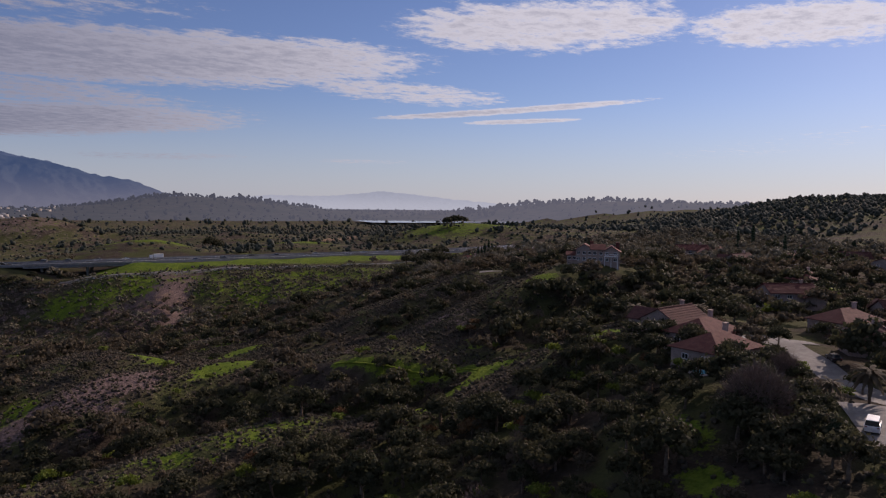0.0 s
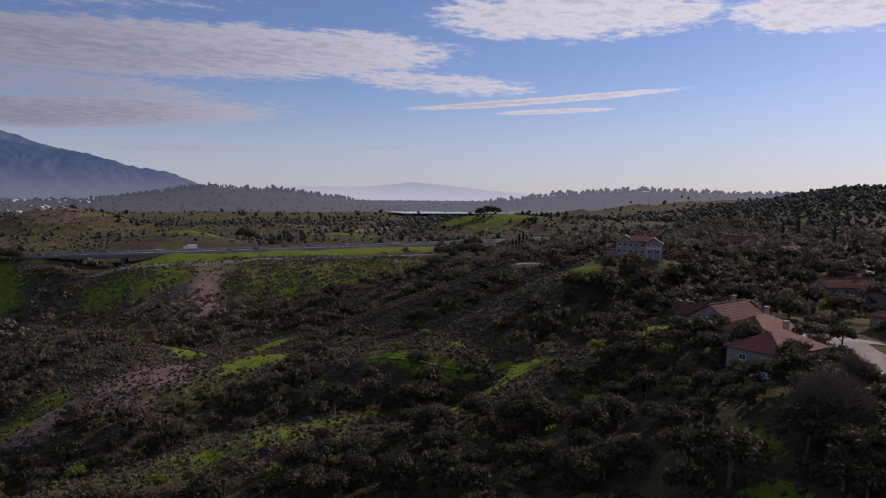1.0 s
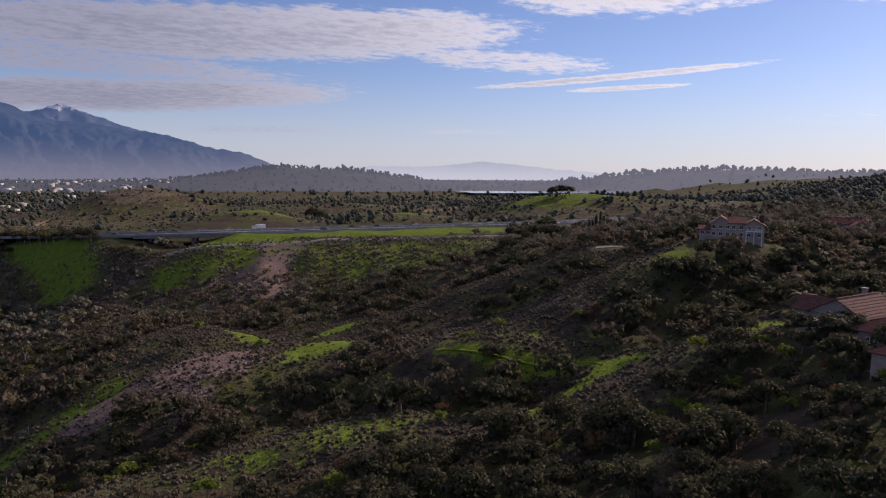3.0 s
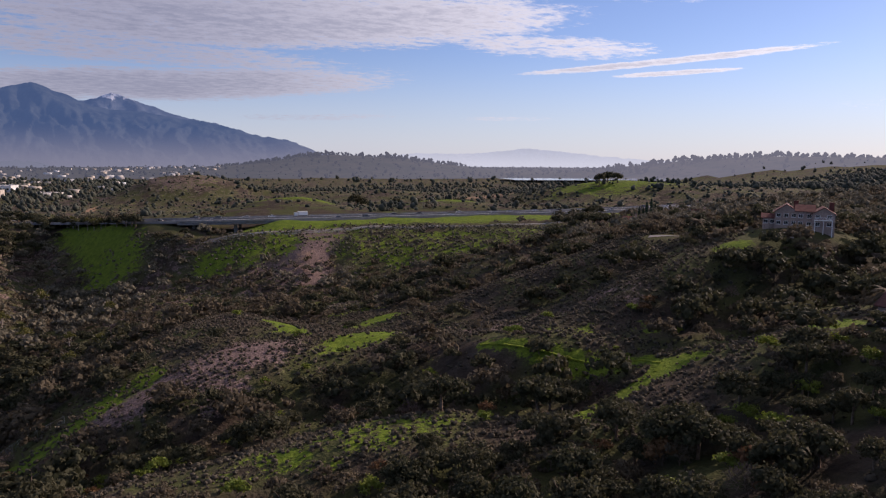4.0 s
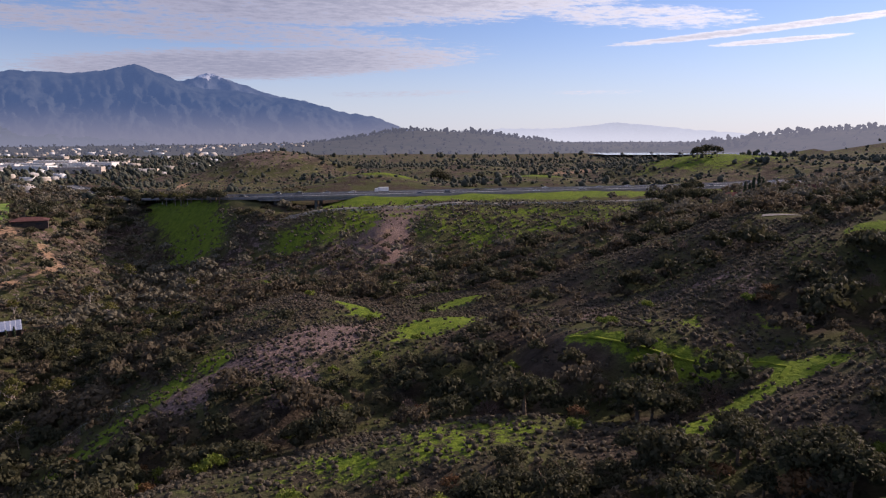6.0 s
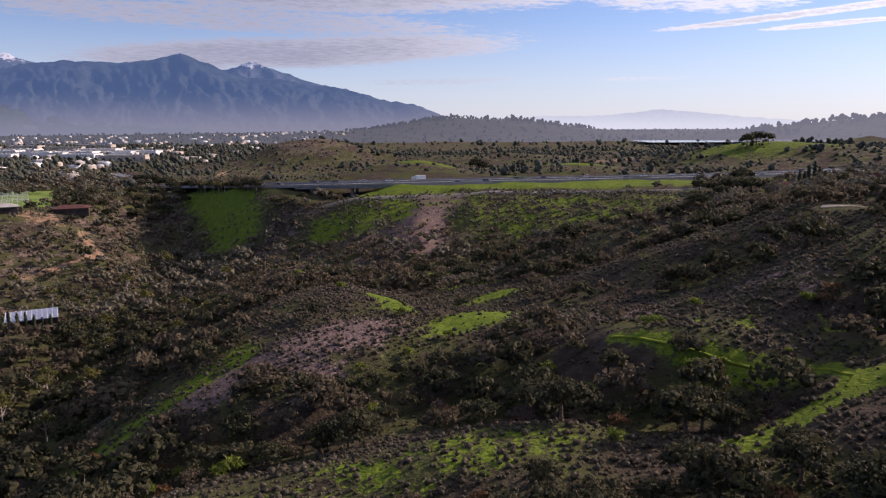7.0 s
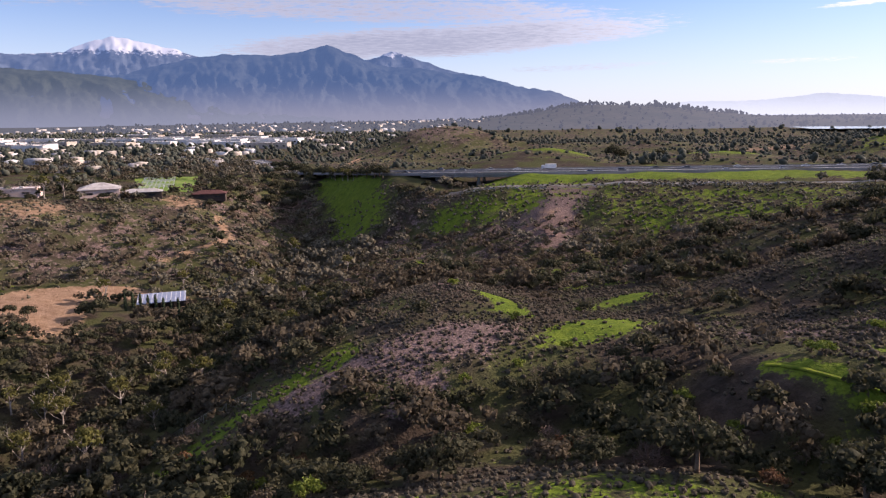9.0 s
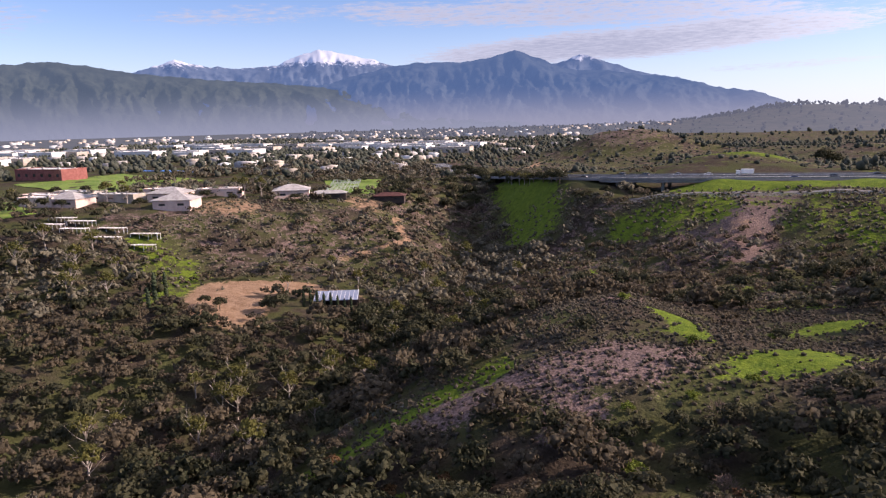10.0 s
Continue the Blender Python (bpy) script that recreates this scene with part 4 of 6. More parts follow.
wx, wy, wr = scatter(-520, 420, -20, 640, 5.4, 3, lambda x, y: 0.95 * wood_density(x, y))
wz = land(wx, wy)
near_order = np.argsort(np.hypot(wx - 0, wy - 30))
woods_mid, woods_far, olive_mid, olive_far, shrubs_far, dry_far, count = [], [], [], [], [], [], {"oak": 0, "shrub": 0, "lime": 0, "rust": 0, "sycamore": 0, "bare": 0, "twig": 0}
for i in near_order:
    x, y, pick, size = wx[i], wy[i], wr.rand(), wr.rand()
    turn = 360 * wr.rand()
    stand_of = pick + 0.3 * math.sin(x / 17 + 2 * math.sin(y / 23)) * math.sin(y / 14 + 1.5 * math.sin(x / 20))
    if float(strip(np.array([x]), np.array([y]), [(100, 244), (140, 268)], 8)[0]) > 0:
        shrubs_far.append((x, y, wz[i], 0.28 + 0.15 * size))
        continue
    if x < -212 and y > 275 and y < 236 + 1.12 * (x + 420) and pick > 0.2 and size < 0.62 or (y > 300 and x > -150 and x < 90 and pick > 0.78):
        dry_far.append((x, y, wz[i], 0.22 + 0.30 * size))
        continue
    ravine = float(strip(np.array([x]), np.array([y]), DRAW, 24)[0])
    canyon = float(strip(np.array([x]), np.array([y]), CREEK, 60)[0])
    if canyon > 0.2 and pick < 0.03 and count["sycamore"] < 34:
        count["sycamore"] += 1
        plant(sycamores[int(size * 2.99)], x, y, 0.9 + 0.45 * size, turn)
    elif canyon > 0.25 and pick < 0.06 and count["bare"] < 16:
        count["bare"] += 1
        plant(bares[int(size * 1.99)], x, y, 0.7 + 0.5 * size, turn)
    elif pick < 0.13 and pick > 0.085 and count["twig"] < 75:
        count["twig"] += 1
        plant(bare_shrubs[int(size * 2.99)], x, y, 0.7 + 0.6 * size, turn)
    elif pick < 0.13 and count["lime"] < 60:
        count["lime"] += 1
        plant(limes[int(size * 1.99)], x, y, 0.7 + 0.5 * size, turn)
    elif pick < 0.17 and count["rust"] < 50:
        count["rust"] += 1
        plant(rusts[int(size * 1.99)], x, y, 0.6 + 0.6 * size, turn)
    elif pick < 0.50 - 0.12 * canyon - 0.28 * ravine:
        if count["shrub"] < 180:
            count["shrub"] += 1
            plant(shrubs[int(size * 3.99)], x, y, 0.8 + 0.6 * size, turn)
        else:
            shrubs_far.append((x, y, wz[i], 0.55 + 0.3 * size))
    elif count["oak"] < 205:
        count["oak"] += 1
        plant(oaks[int(size * 4.99)], x, y, 0.60 + 0.35 * ravine + 0.66 * wr.rand() ** 1.5, turn)
    else:
        near = math.hypot(x, y - 60) < 290
        # Pale kind favoured past y 280, lightening far woods in place of front light.
        (olive_mid if near and stand_of > 0.80 else woods_mid if near else olive_far if stand_of > (0.36 if y > 280 else 0.80) else woods_far).append((x, y, wz[i] - 0.3, 0.55 + 0.85 * wr.rand() ** 1.6))
# plants that stand out by themselves
for x, y, s in ((-58, 232, 0.95), (62, 174, 0.9), (16, 126, 0.85), (41, 183, 0.9), (-27, 180, 0.8), (-37, 172, 0.7), (-20, 228, 0.6), (-33, 205, 0.9), (-18, 190, 0.8), (92, 118, 0.8), (70, 104, 1.1), (60, 96, 1.2)):
    plant(limes[int(abs(x)) % 2], x, y, s, 7 * y)
for x, y, s in ((-9, 353, 1.3), (-130, 240, 1.0), (-92, 150, 0.9), (-120, 215, 0.9), (42, 97, 1.5), (50, 84, 1.4)):
    plant(rusts[int(abs(x)) % 2], x, y, s, 7 * y)
for x, y, s in ((-262, 425, 1.1), (-270, 442, 1.2), (-280, 432, 1.2), (-268, 470, 1.4), (-290, 446, 1.4), (-285, 505, 1.5), (-296, 520, 1.5), (-276, 492, 1.3), (-135, 430, 0.9), (-144, 424, 0.8), (104, 404, 1.3), (110, 412, 1.6), (117, 402, 1.5), (113, 420, 1.7), (122, 414, 1.5), (106, 428, 1.3), (126, 404, 1.3), (100, 436, 1.1), (120, 470, 1.3), (128, 462, 1.4), (136, 474, 1.5), (112, 462, 0.8), (-44, 640, 2.0), (-38, 648, 1.6), (-6, 640, 1.3), (14, 648, 1.4), (34, 655, 1.3), (52, 650, 1.2), (108, 640, 1.3), (198, 684, 1.7), (208, 690, 1.8), (216, 684, 1.5), (-262, 498, 1.5), (-274, 512, 1.5), (-284, 530, 1.4), (-150, 425, 0.9), (-118, 424, 0.7), (-300, 452, 1.3), (-228, 233, 0.85), (-218, 250, 0.6)):
    plant(oaks[int(abs(x)) % 5], x, y, s, 7 * y)
for x, y, s in ((90, 88, 1.0), (87, 71, 0.95), (85, 60, 0.8), (91, 98, 0.9), (113, 88, 0.8), (135, 97, 0.9), (141, 82, 0.9), (127, 66, 0.8), (160, 118, 1.0), (132, 128, 1.0), (112, 128, 0.9), (150, 76, 0.8), (166, 92, 0.9), (98, 110, 0.7), (176, 128, 1.0), (104, 56, 0.7)):
    plant(oaks[int(x) % 5], x, y, s, 7 * y)
for x, y, s in ((150, 132, 1.9), (118, 140, 1.6), (185, 150, 2.2), (96, 52, 0.8), (78, 40, 1.0), (62, 46, 0.9)):
    plant(limes[int(x) % 2], x, y, s, 7 * y)
wide_bare = tree_model("bare_tree", twig_cloud(12.0, 15.0, 5500, 78, 0.15, 0.045), trunk(9.5, 0.24, 12, 79, 0.36, 0.3, 6), M_TWIG, M_BARK, "broad leafless tree with reddish twigs before the houses", "tree", "bare trees")
plant(wide_bare, 72, 45, 0.82, 20)
plant(wide_bare, 92, 62, 0.5, 120)
for k in range(22):
    a, q = 2.4 * k, math.sqrt((k + 0.5) / 22)
    plant(limes[k % 2], 42 + 15 * q * math.cos(a), 151 + 6 * q * math.sin(a), 0.22 + 0.2 * random.random(), 40 * k, 0.1)
for k in range(34):
    f = (k + 0.5 * random.random()) / 34
    x, y = -176 - 180 * f + 5 * random.random(), 455 + 168 * f - 6 * random.random()
    plant(oaks[k % 5], x, y, 0.8 + 0.6 * random.random(), 31 * k)
for k, (x, y, s) in enumerate(((116, 194, 0.6), (121, 196, 0.5), (126, 195, 0.7), (131, 198, 0.6), (136, 197, 0.8), (141, 200, 0.7), (112, 198, 0.5), (118, 190, 0.7), (128, 188, 0.8), (138, 192, 0.9), (108, 192, 0.5), (146, 204, 0.8))):
    plant(shrubs[k % 4], x, y, s, 50 * k)
# trees of the school grounds and the bluff's foot
for k, x, y, s in ((0, -392, 288, 1.5), (1, -384, 296, 1.3), (2, -345, 352, 1.4), (0, -338, 360, 1.3), (1, -430, 322, 1.2), (2, -376, 372, 1.1), (0, -462, 268, 1.1), (1, -300, 212, 1.5), (2, -312, 222, 1.6),
                   (0, -290, 204, 1.4), (1, -322, 236, 1.5), (2, -276, 214, 1.3), (0, -334, 206, 1.5), (1, -168, 190, 1.4), (2, -160, 182, 1.2), (0, -152, 196, 1.3), (1, -298, 232, 1.2), (2, -346, 226, 1.5), (0, -206, 478, 0.8), (1, -214, 486, 0.9), (2, -222, 494, 0.9), (0, -232, 502, 0.9), (1, -240, 512, 1.0)):
    plant(sycamores[k], x, y, s, 7 * y)
for x, y, s in ((-366, 292, 1.0), (-356, 320, 0.9), (-408, 312, 0.9), (-420, 290, 0.8), (-440, 262, 0.9), (-398, 264, 0.9), (-378, 278, 0.8), (-332, 382, 0.9), (-315, 366, 0.8), (-352, 372, 0.9), (-296, 404, 0.9), (-300, 380, 0.7),
                (-455, 312, 1.0), (-470, 300, 1.0), (-362, 336, 1.0), (-340, 338, 0.8), (-322, 350, 0.8), (-388, 318, 0.8), (-416, 252, 1.0), (-360, 262, 0.8), (-236, 232, 0.7), (-270, 404, 1.0), (-280, 452, 1.1), (-300, 470, 1.2), (-262, 520, 1.2), (-282, 548, 1.3), (-246, 500, 1.0), (-300, 575, 1.4), (-320, 590, 1.4), (-268, 530, 1.2), (-312, 560, 1.3)):
    plant(oaks[int(abs(x)) % 5], x, y, s, 7 * y)
thicket("oak_grove", OAK_FAR, woods_mid, M_OAK, "dense dark oak grove on the canyon slopes", "woodland")
thicket("oak_woodland", WOOD_FAR, woods_far, M_OAK, "dense dark oak woodland filling the canyon and hollows", "woodland")
thicket("olive_grove", OAK_FAR, olive_mid, M_OLIVE, "olive-brown thin-leaved trees among the oaks", "woodland")
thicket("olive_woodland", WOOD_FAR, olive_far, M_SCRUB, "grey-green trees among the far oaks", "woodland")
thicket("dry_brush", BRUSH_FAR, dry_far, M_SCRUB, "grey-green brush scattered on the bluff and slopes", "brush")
thicket("brush_woodland", BRUSH_FAR, shrubs_far, M_OLIVE, "olive-brown brush between the oaks", "brush")


def sage_shape(seed):
    r = np.random.RandomState(seed)
    pieces = [lump((0, 0, 0.26), (0.55, 0.55, 0.46), 0.38, r)]
    d = r.randn(5, 3)
    d[:, 2] = np.abs(d[:, 2])
    d /= np.linalg.norm(d, axis=1, keepdims=True)
    pieces.append(leaf_clumps(d * (0.60, 0.60, 0.56) + (0, 0, 0.28), d, 0.27, r))
    return join(pieces)


SAGE = [sage_shape(k) for k in range(6)]


def sage_density(x, y):
    patchy = 0.75 + 0.5 * np.sin(x / 7.3 + 2 * np.sin(y / 11.1)) * np.sin(y / 6.1 + 1.5 * np.sin(x / 9.7))
    g, s, d = grass_cover(x, y), soil_cover(x, y), dead_cover(x, y)
    return np.clip(0.88 - 0.75 * wood_density(x, y) - 0.55 * g * (g < 0.75) - 0.95 * g * (g >= 0.75) - 1.2 * s - 1.1 * np.clip(d - 0.6, 0, 1), 0.03, 1) * np.clip(patchy + 0.15, 0.35, 1) * ~blocked(x, y) * (x < 118)


sx, sy, sr = scatter(-110, 118, 8, 300, 1.2, 9, lambda x, y: sage_density(x, y) * (y > 60 - 0.6 * x))
sz = land(sx, sy)
sage_places = [(a, b, c - 0.08, 0.48 + 0.8 * q * q) for a, b, c, q in zip(sx, sy, sz, sr.rand(len(sx)))]
thicket("sage_scrub", SAGE, sage_places, M_SAGE, "low grey-green sage scrub in close tufts over the spurs", "scrub")
sx, sy, sr = scatter(-345, 120, 245, 445, 2.3, 10, lambda x, y: sage_density(x, y) * ((y > 300) | (x < -245) | ((x < -110) & (y > 262))))
sz = land(sx, sy)
sage_places = [(a, b, c - 0.1, 0.9 + 0.9 * q) for a, b, c, q in zip(sx, sy, sz, sr.rand(len(sx)))]
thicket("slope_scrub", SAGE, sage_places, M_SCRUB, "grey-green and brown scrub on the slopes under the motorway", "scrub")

FAR_SHAPES = []
for k in range(5):
    fr = np.random.RandomState(90 + k)
    FAR_SHAPES.append(join([lump((0, 0, 2.2), (2.3, 2.3, 2.2), 0.25, fr), lump((1.3, 0.6, 3.6), (1.7, 1.6, 1.7), 0.25, fr)]))


def far_density(x, y):
    hills = 0.42 * ((x > -330) & (y > 540) & (y < 1300))
    g = grass_cover(x, y) * (y < 800)
    town = np.where((x < -330) | (y > 1500), 0.5, hills)
    town = np.maximum(town, 0.75 * strip(x, y, [(-330, 560), (-300, 650), (-340, 760)], 60))
    town = np.maximum(town, 0.7 * strip(x, y, [(130, 560), (140, 640), (110, 820)], 30))
    town = np.maximum(town, 0.8 * spot(x, y, 205, 690, 16, 9))
    town = np.maximum(town, 0.75 * strip(x, y, [(430, 520), (640, 700), (860, 800), (1000, 820)], 190))
    town = np.maximum(town, 0.8 * strip(x, y, [(-120, 1000), (60, 960), (160, 980)], 70))
    town = np.maximum(town, 0.9 * strip(x, y, [(-420, 880), (-420, 1010), (-200, 1050), (-60, 1000)], 60))
    town = np.maximum(town, 0.9 * strip(x, y, [(-70, 662), (20, 676), (110, 712)], 20))
    town = np.maximum(town, 0.8 * strip(x, y, [(140, 830), (260, 850), (330, 900)], 34))
    town = town * (1 - 0.7 * spot(x, y, -262, 840, 95, 55, 15))
    clump = 0.5 + 0.9 * np.sin(x / 41 + 2 * np.sin(y / 63)) * np.sin(y / 37 + 1.7 * np.sin(x / 55))
    return np.clip((town - 1.1 * g * (g > 0.5)) * np.clip(clump, 0.08, 1.4) * 1.6, 0.02, 1)


fx1, fy1, fr1 = scatter(-900, 1000, 540, 1500, 11.0, 21, lambda x, y: far_density(x, y) * ~blocked(x, y))
places = [(a, b, c - 0.6, 0.45 + 1.0 * q * q) for a, b, c, q in zip(fx1, fy1, land(fx1, fy1), fr1.rand(len(fx1)))]
thicket("far_woods", FAR_SHAPES, places, M_FARLEAF, "distant scattered trees and brush over the far hills", "woods")
fx1, fy1, fr1 = scatter(380, 1150, 480, 900, 8.0, 26, lambda x, y: 0.9 * np.clip(2 * strip(x, y, [(420, 540), (560, 660), (700, 760), (800, 820), (960, 840), (1150, 830)], 150), 0, 1) * (0.75 + 0.5 * np.sin(x / 31 + np.sin(y / 23)) * np.sin(y / 27)))
places = [(a, b, c - 0.6, 0.5 + 1.1 * q * q) for a, b, c, q in zip(fx1, fy1, land(fx1, fy1), fr1.rand(len(fx1)))]
thicket("ridge_woods", FAR_SHAPES, places, M_FARLEAF, "trees crowding the rough ridge of the far hills", "woods")
ONE_LUMP = [lump((0, 0, 1.0), (1.9, 1.9, 1.5), 0.3, np.random.RandomState(150 + k)) for k in range(6)]
fx1, fy1, fr1 = scatter(-420, 900, 545, 1150, 8.4, 25, lambda x, y: np.clip(0.66 - 0.7 * grass_cover(x, y), 0.05, 1) * ~blocked(x, y))
places = [(a, b, c - 0.3, 0.4 + 0.7 * q * q) for a, b, c, q in zip(fx1, fy1, land(fx1, fy1), fr1.rand(len(fx1)))]
thicket("hill_brush", ONE_LUMP, places, M_FARLEAF, "low dark brush dotted over the far hills", "brush")
fx1, fy1, fr1 = scatter(-3200, 1800, 1400, 4200, 54, 22, lambda x, y: 0.75 * (np.abs(x) < 0.85 * y + 200))
places = [(a, b, c - 0.8, 0.8 + 1.6 * q * q) for a, b, c, q in zip(fx1, fy1, land(fx1, fy1), fr1.rand(len(fx1)))]
fx1, fy1, fr1 = scatter(-700, 1500, 1600, 2750, 17, 27, lambda x, y: 0.6 * np.maximum(strip(x, y, [(560, 1720), (800, 1760), (980, 1820), (1500, 1800)], 110), strip(x, y, [(-520, 2500), (-360, 2560), (-140, 2620), (90, 2560)], 150)))
places += [(a, b, c - 0.8, 0.9 + 2.2 * q * q) for a, b, c, q in zip(fx1, fy1, land(fx1, fy1), fr1.rand(len(fx1)))]
thicket("town_trees", FAR_SHAPES, [p for p in places if math.hypot(p[0], p[1]) < 1650], M_FARLEAF, "distant street trees across the valley town", "woods")
thicket("backdrop_trees", FAR_SHAPES, [p for p in places if math.hypot(p[0], p[1]) >= 1650], M_VALLEYLEAF, "trees over the farthest valley and its hills, haze painted in", "woods")
fx1, fy1, fr1 = scatter(-1500, -330, 300, 1400, 14, 23, lambda x, y: 0.52 * (x < -330 - 0.1 * y) * ~blocked(x, y) * (np.hypot(x + 520, y - 330) > 110))
places = [(a, b, c - 0.3, 0.8 + 0.9 * q) for a, b, c, q in zip(fx1, fy1, land(fx1, fy1), fr1.rand(len(fx1)))]
thicket("street_trees", FAR_SHAPES, places, M_FARLEAF, "street and park trees between the town's roofs", "woods")

# ---- built things: helpers ----
def bm_box(bm, sx, sy, sz, cx=0.0, cy=0.0, cz=0.0, bevel=0.0):
    """A box into bm, its base centre at (cx, cy, cz)."""
    out = bmesh.ops.create_cube(bm, size=1.0, matrix=Matrix.Translation((cx, cy, cz + sz / 2)) @ Matrix.Diagonal((sx, sy, sz, 1)))
    if bevel:
        edges = {e for v in out["verts"] for e in v.link_edges}
        bmesh.ops.bevel(bm, geom=list(edges), offset=bevel, segments=1, affect="EDGES")
    return bm


def bm_cylinder(bm, r, h, m=None, sides=10, r2=None):
    bmesh.ops.create_cone(bm, cap_ends=True, segments=sides, radius1=r, radius2=r if r2 is None else r2, depth=h, matrix=m or Matrix.Identity(4))
    return bm


def part(name, bm, material, parent, label="", smooth=False):
    """Links a bmesh as one mesh object under a thing or a part."""
    me = bpy.data.meshes.new(name)
    bm.to_mesh(me)
    bm.free()
    me.materials.append(material)
    if smooth:
        me.polygons.foreach_set("use_smooth", [True] * len(me.polygons))
    ob = new(name, me)
    ob.parent = parent
    if label:
        ob["label"] = label
    return ob


def drape(name, outline, step, material, lift, label, category, kind="structure"):
    """A flat sheet of ground cover that follows the land inside a four-cornered plan."""
    (a, b, c, d) = [np.array(p, float) for p in outline]
    nu = max(2, int(max(np.hypot(*(b - a)), np.hypot(*(c - d))) / step))
    nv = max(2, int(max(np.hypot(*(d - a)), np.hypot(*(c - b))) / step))
    u, v = np.meshgrid(np.linspace(0, 1, nu + 1), np.linspace(0, 1, nv + 1))
    p = (a[None, None] * ((1 - u) * (1 - v))[..., None] + b * (u * (1 - v))[..., None] + c * (u * v)[..., None] + d * ((1 - u) * v)[..., None])
    z = land(p[..., 0], p[..., 1]) + lift
    verts = np.concatenate([p, z[..., None]], -1).reshape(-1, 3)
    i = (np.arange(nu)[None, :] + (nu + 1) * np.arange(nv)[:, None]).ravel()
    faces = np.stack([i, i + 1, i + nu + 2, i + nu + 1], -1)
    return tagged(mesh_object(name, verts.tolist(), faces.tolist(), material, smooth=True), label, category, kind=kind)


def resample(line, step):
    pts = [np.array(p, float) for p in line]
    out = []
    for a, b in zip(pts, pts[1:]):
        n = max(1, int(round(np.linalg.norm((b - a)[:2]) / step)))
        out += [a + (b - a) * k / n for k in range(n)]
    return np.array(out + [pts[-1]])


def smooth_line(line, step, rounds=3):
    p = resample(line, step)
    for _ in range(rounds * 8):
        p[1:-1] = (p[:-2] + 2 * p[1:-1] + p[2:]) / 4
    return p


def sides_of(p):
    d = np.gradient(p[:, :2], axis=0)
    d /= np.linalg.norm(d, axis=1, keepdims=True)
    return np.stack([-d[:, 1], d[:, 0]], -1), d


def ribbon(p, profile):
    """Sweeps a profile of (across, up) along a line; gives vertices and faces."""
    nrm, _ = sides_of(p)
    k = len(profile)
    verts = [(q[0] + n[0] * a, q[1] + n[1] * a, q[2] + u) for q, n in zip(p, nrm) for a, u in profile]
    faces = [(i * k + j, i * k + j + 1, (i + 1) * k + j + 1, (i + 1) * k + j) for i in range(len(p) - 1) for j in range(k - 1)]
    return verts, faces


# ---- the motorway, its bridge, barriers and fence ----
ROAD_Z = 61.9
CENTRE = smooth_line([(-470, 750, ROAD_Z - 15.5), (-330, 612, ROAD_Z - 16), (-258, 543, ROAD_Z - 9.9), (-203, 501, ROAD_Z - 5.4), (-160, 466, ROAD_Z - 2), (-127, 452, ROAD_Z - 0.5), (-100, 459, ROAD_Z), (0, 491, ROAD_Z), (120, 526, ROAD_Z + 0.2), (200, 552, ROAD_Z + 1.2), (280, 590, ROAD_Z + 2.5)], 8)
road = tagged(mesh_object("road", *ribbon(CENTRE, [(-16.2, -1.0), (-15.4, 0), (15.4, 0), (16.2, -1.0)]), M_ROAD), "pale concrete motorway with several lanes each way", "motorway", kind="structure")
lines_v, lines_f = [], []
for off in (-13.2, -9.6, -6.0, -2.4, 2.4, 6.0, 9.6, 13.2):
    dashed = abs(off) in (6.0, 9.6)
    for i in range(len(CENTRE) - 1):
        a, b = CENTRE[i], CENTRE[i + 1]
        b = a + (b - a) * (0.4 if dashed else 1.0)
        v, f = ribbon(np.array([a, b]), [(off - 0.12, 0.012), (off + 0.12, 0.012)])
        lines_f += [tuple(k + len(lines_v) for k in face) for face in f]
        lines_v += v
mesh_object("lane_marking", lines_v, lines_f, M_PAINT, road)
for off, name in ((0.0, "median_barrier"), (-15.0, "edge_barrier"), (15.0, "edge_barrier")):
    h = 0.95 if off == 0 else 0.8
    mesh_object(name, *ribbon(CENTRE, [(off - 0.3, 0.004), (off - 0.12, 0.35), (off - 0.1, h), (off + 0.1, h), (off + 0.12, 0.35), (off + 0.3, 0.004)]), M_CONC, road)

bridge = tagged(new("bridge"), "concrete road bridge on round columns over the creek canyon", "bridge")
span = CENTRE[(CENTRE[:, 0] > -148) & (CENTRE[:, 0] < -84)]
for name, profile in (("deck", [(-15.9, 0.6), (-15.9, -1.9), (-11, -2.5), (11, -2.5), (15.9, -1.9), (15.9, 0.6)]), ("parapet", [(-16.2, -0.2), (-16.2, 0.95), (-15.9, 0.95), (-15.9, -0.2)])):
    mesh_object(name, *ribbon(span, profile), M_CONC, bridge)
nrm_span, _ = sides_of(span)
for i in range(1, len(span) - 1, 3):
    for off in (-10, 10):
        x, y = span[i][:2] + nrm_span[i] * off
        g = float(land(x, y)[0]) - 1.5
        top = span[i][2] - 2.4
        if top > g + 1:
            bm = bmesh.new()
            bm_cylinder(bm, 1.0, top - g, Matrix.Translation((x, y, (top + g) / 2)), 14)
            part("column", bm, M_CONC, bridge, smooth=False)


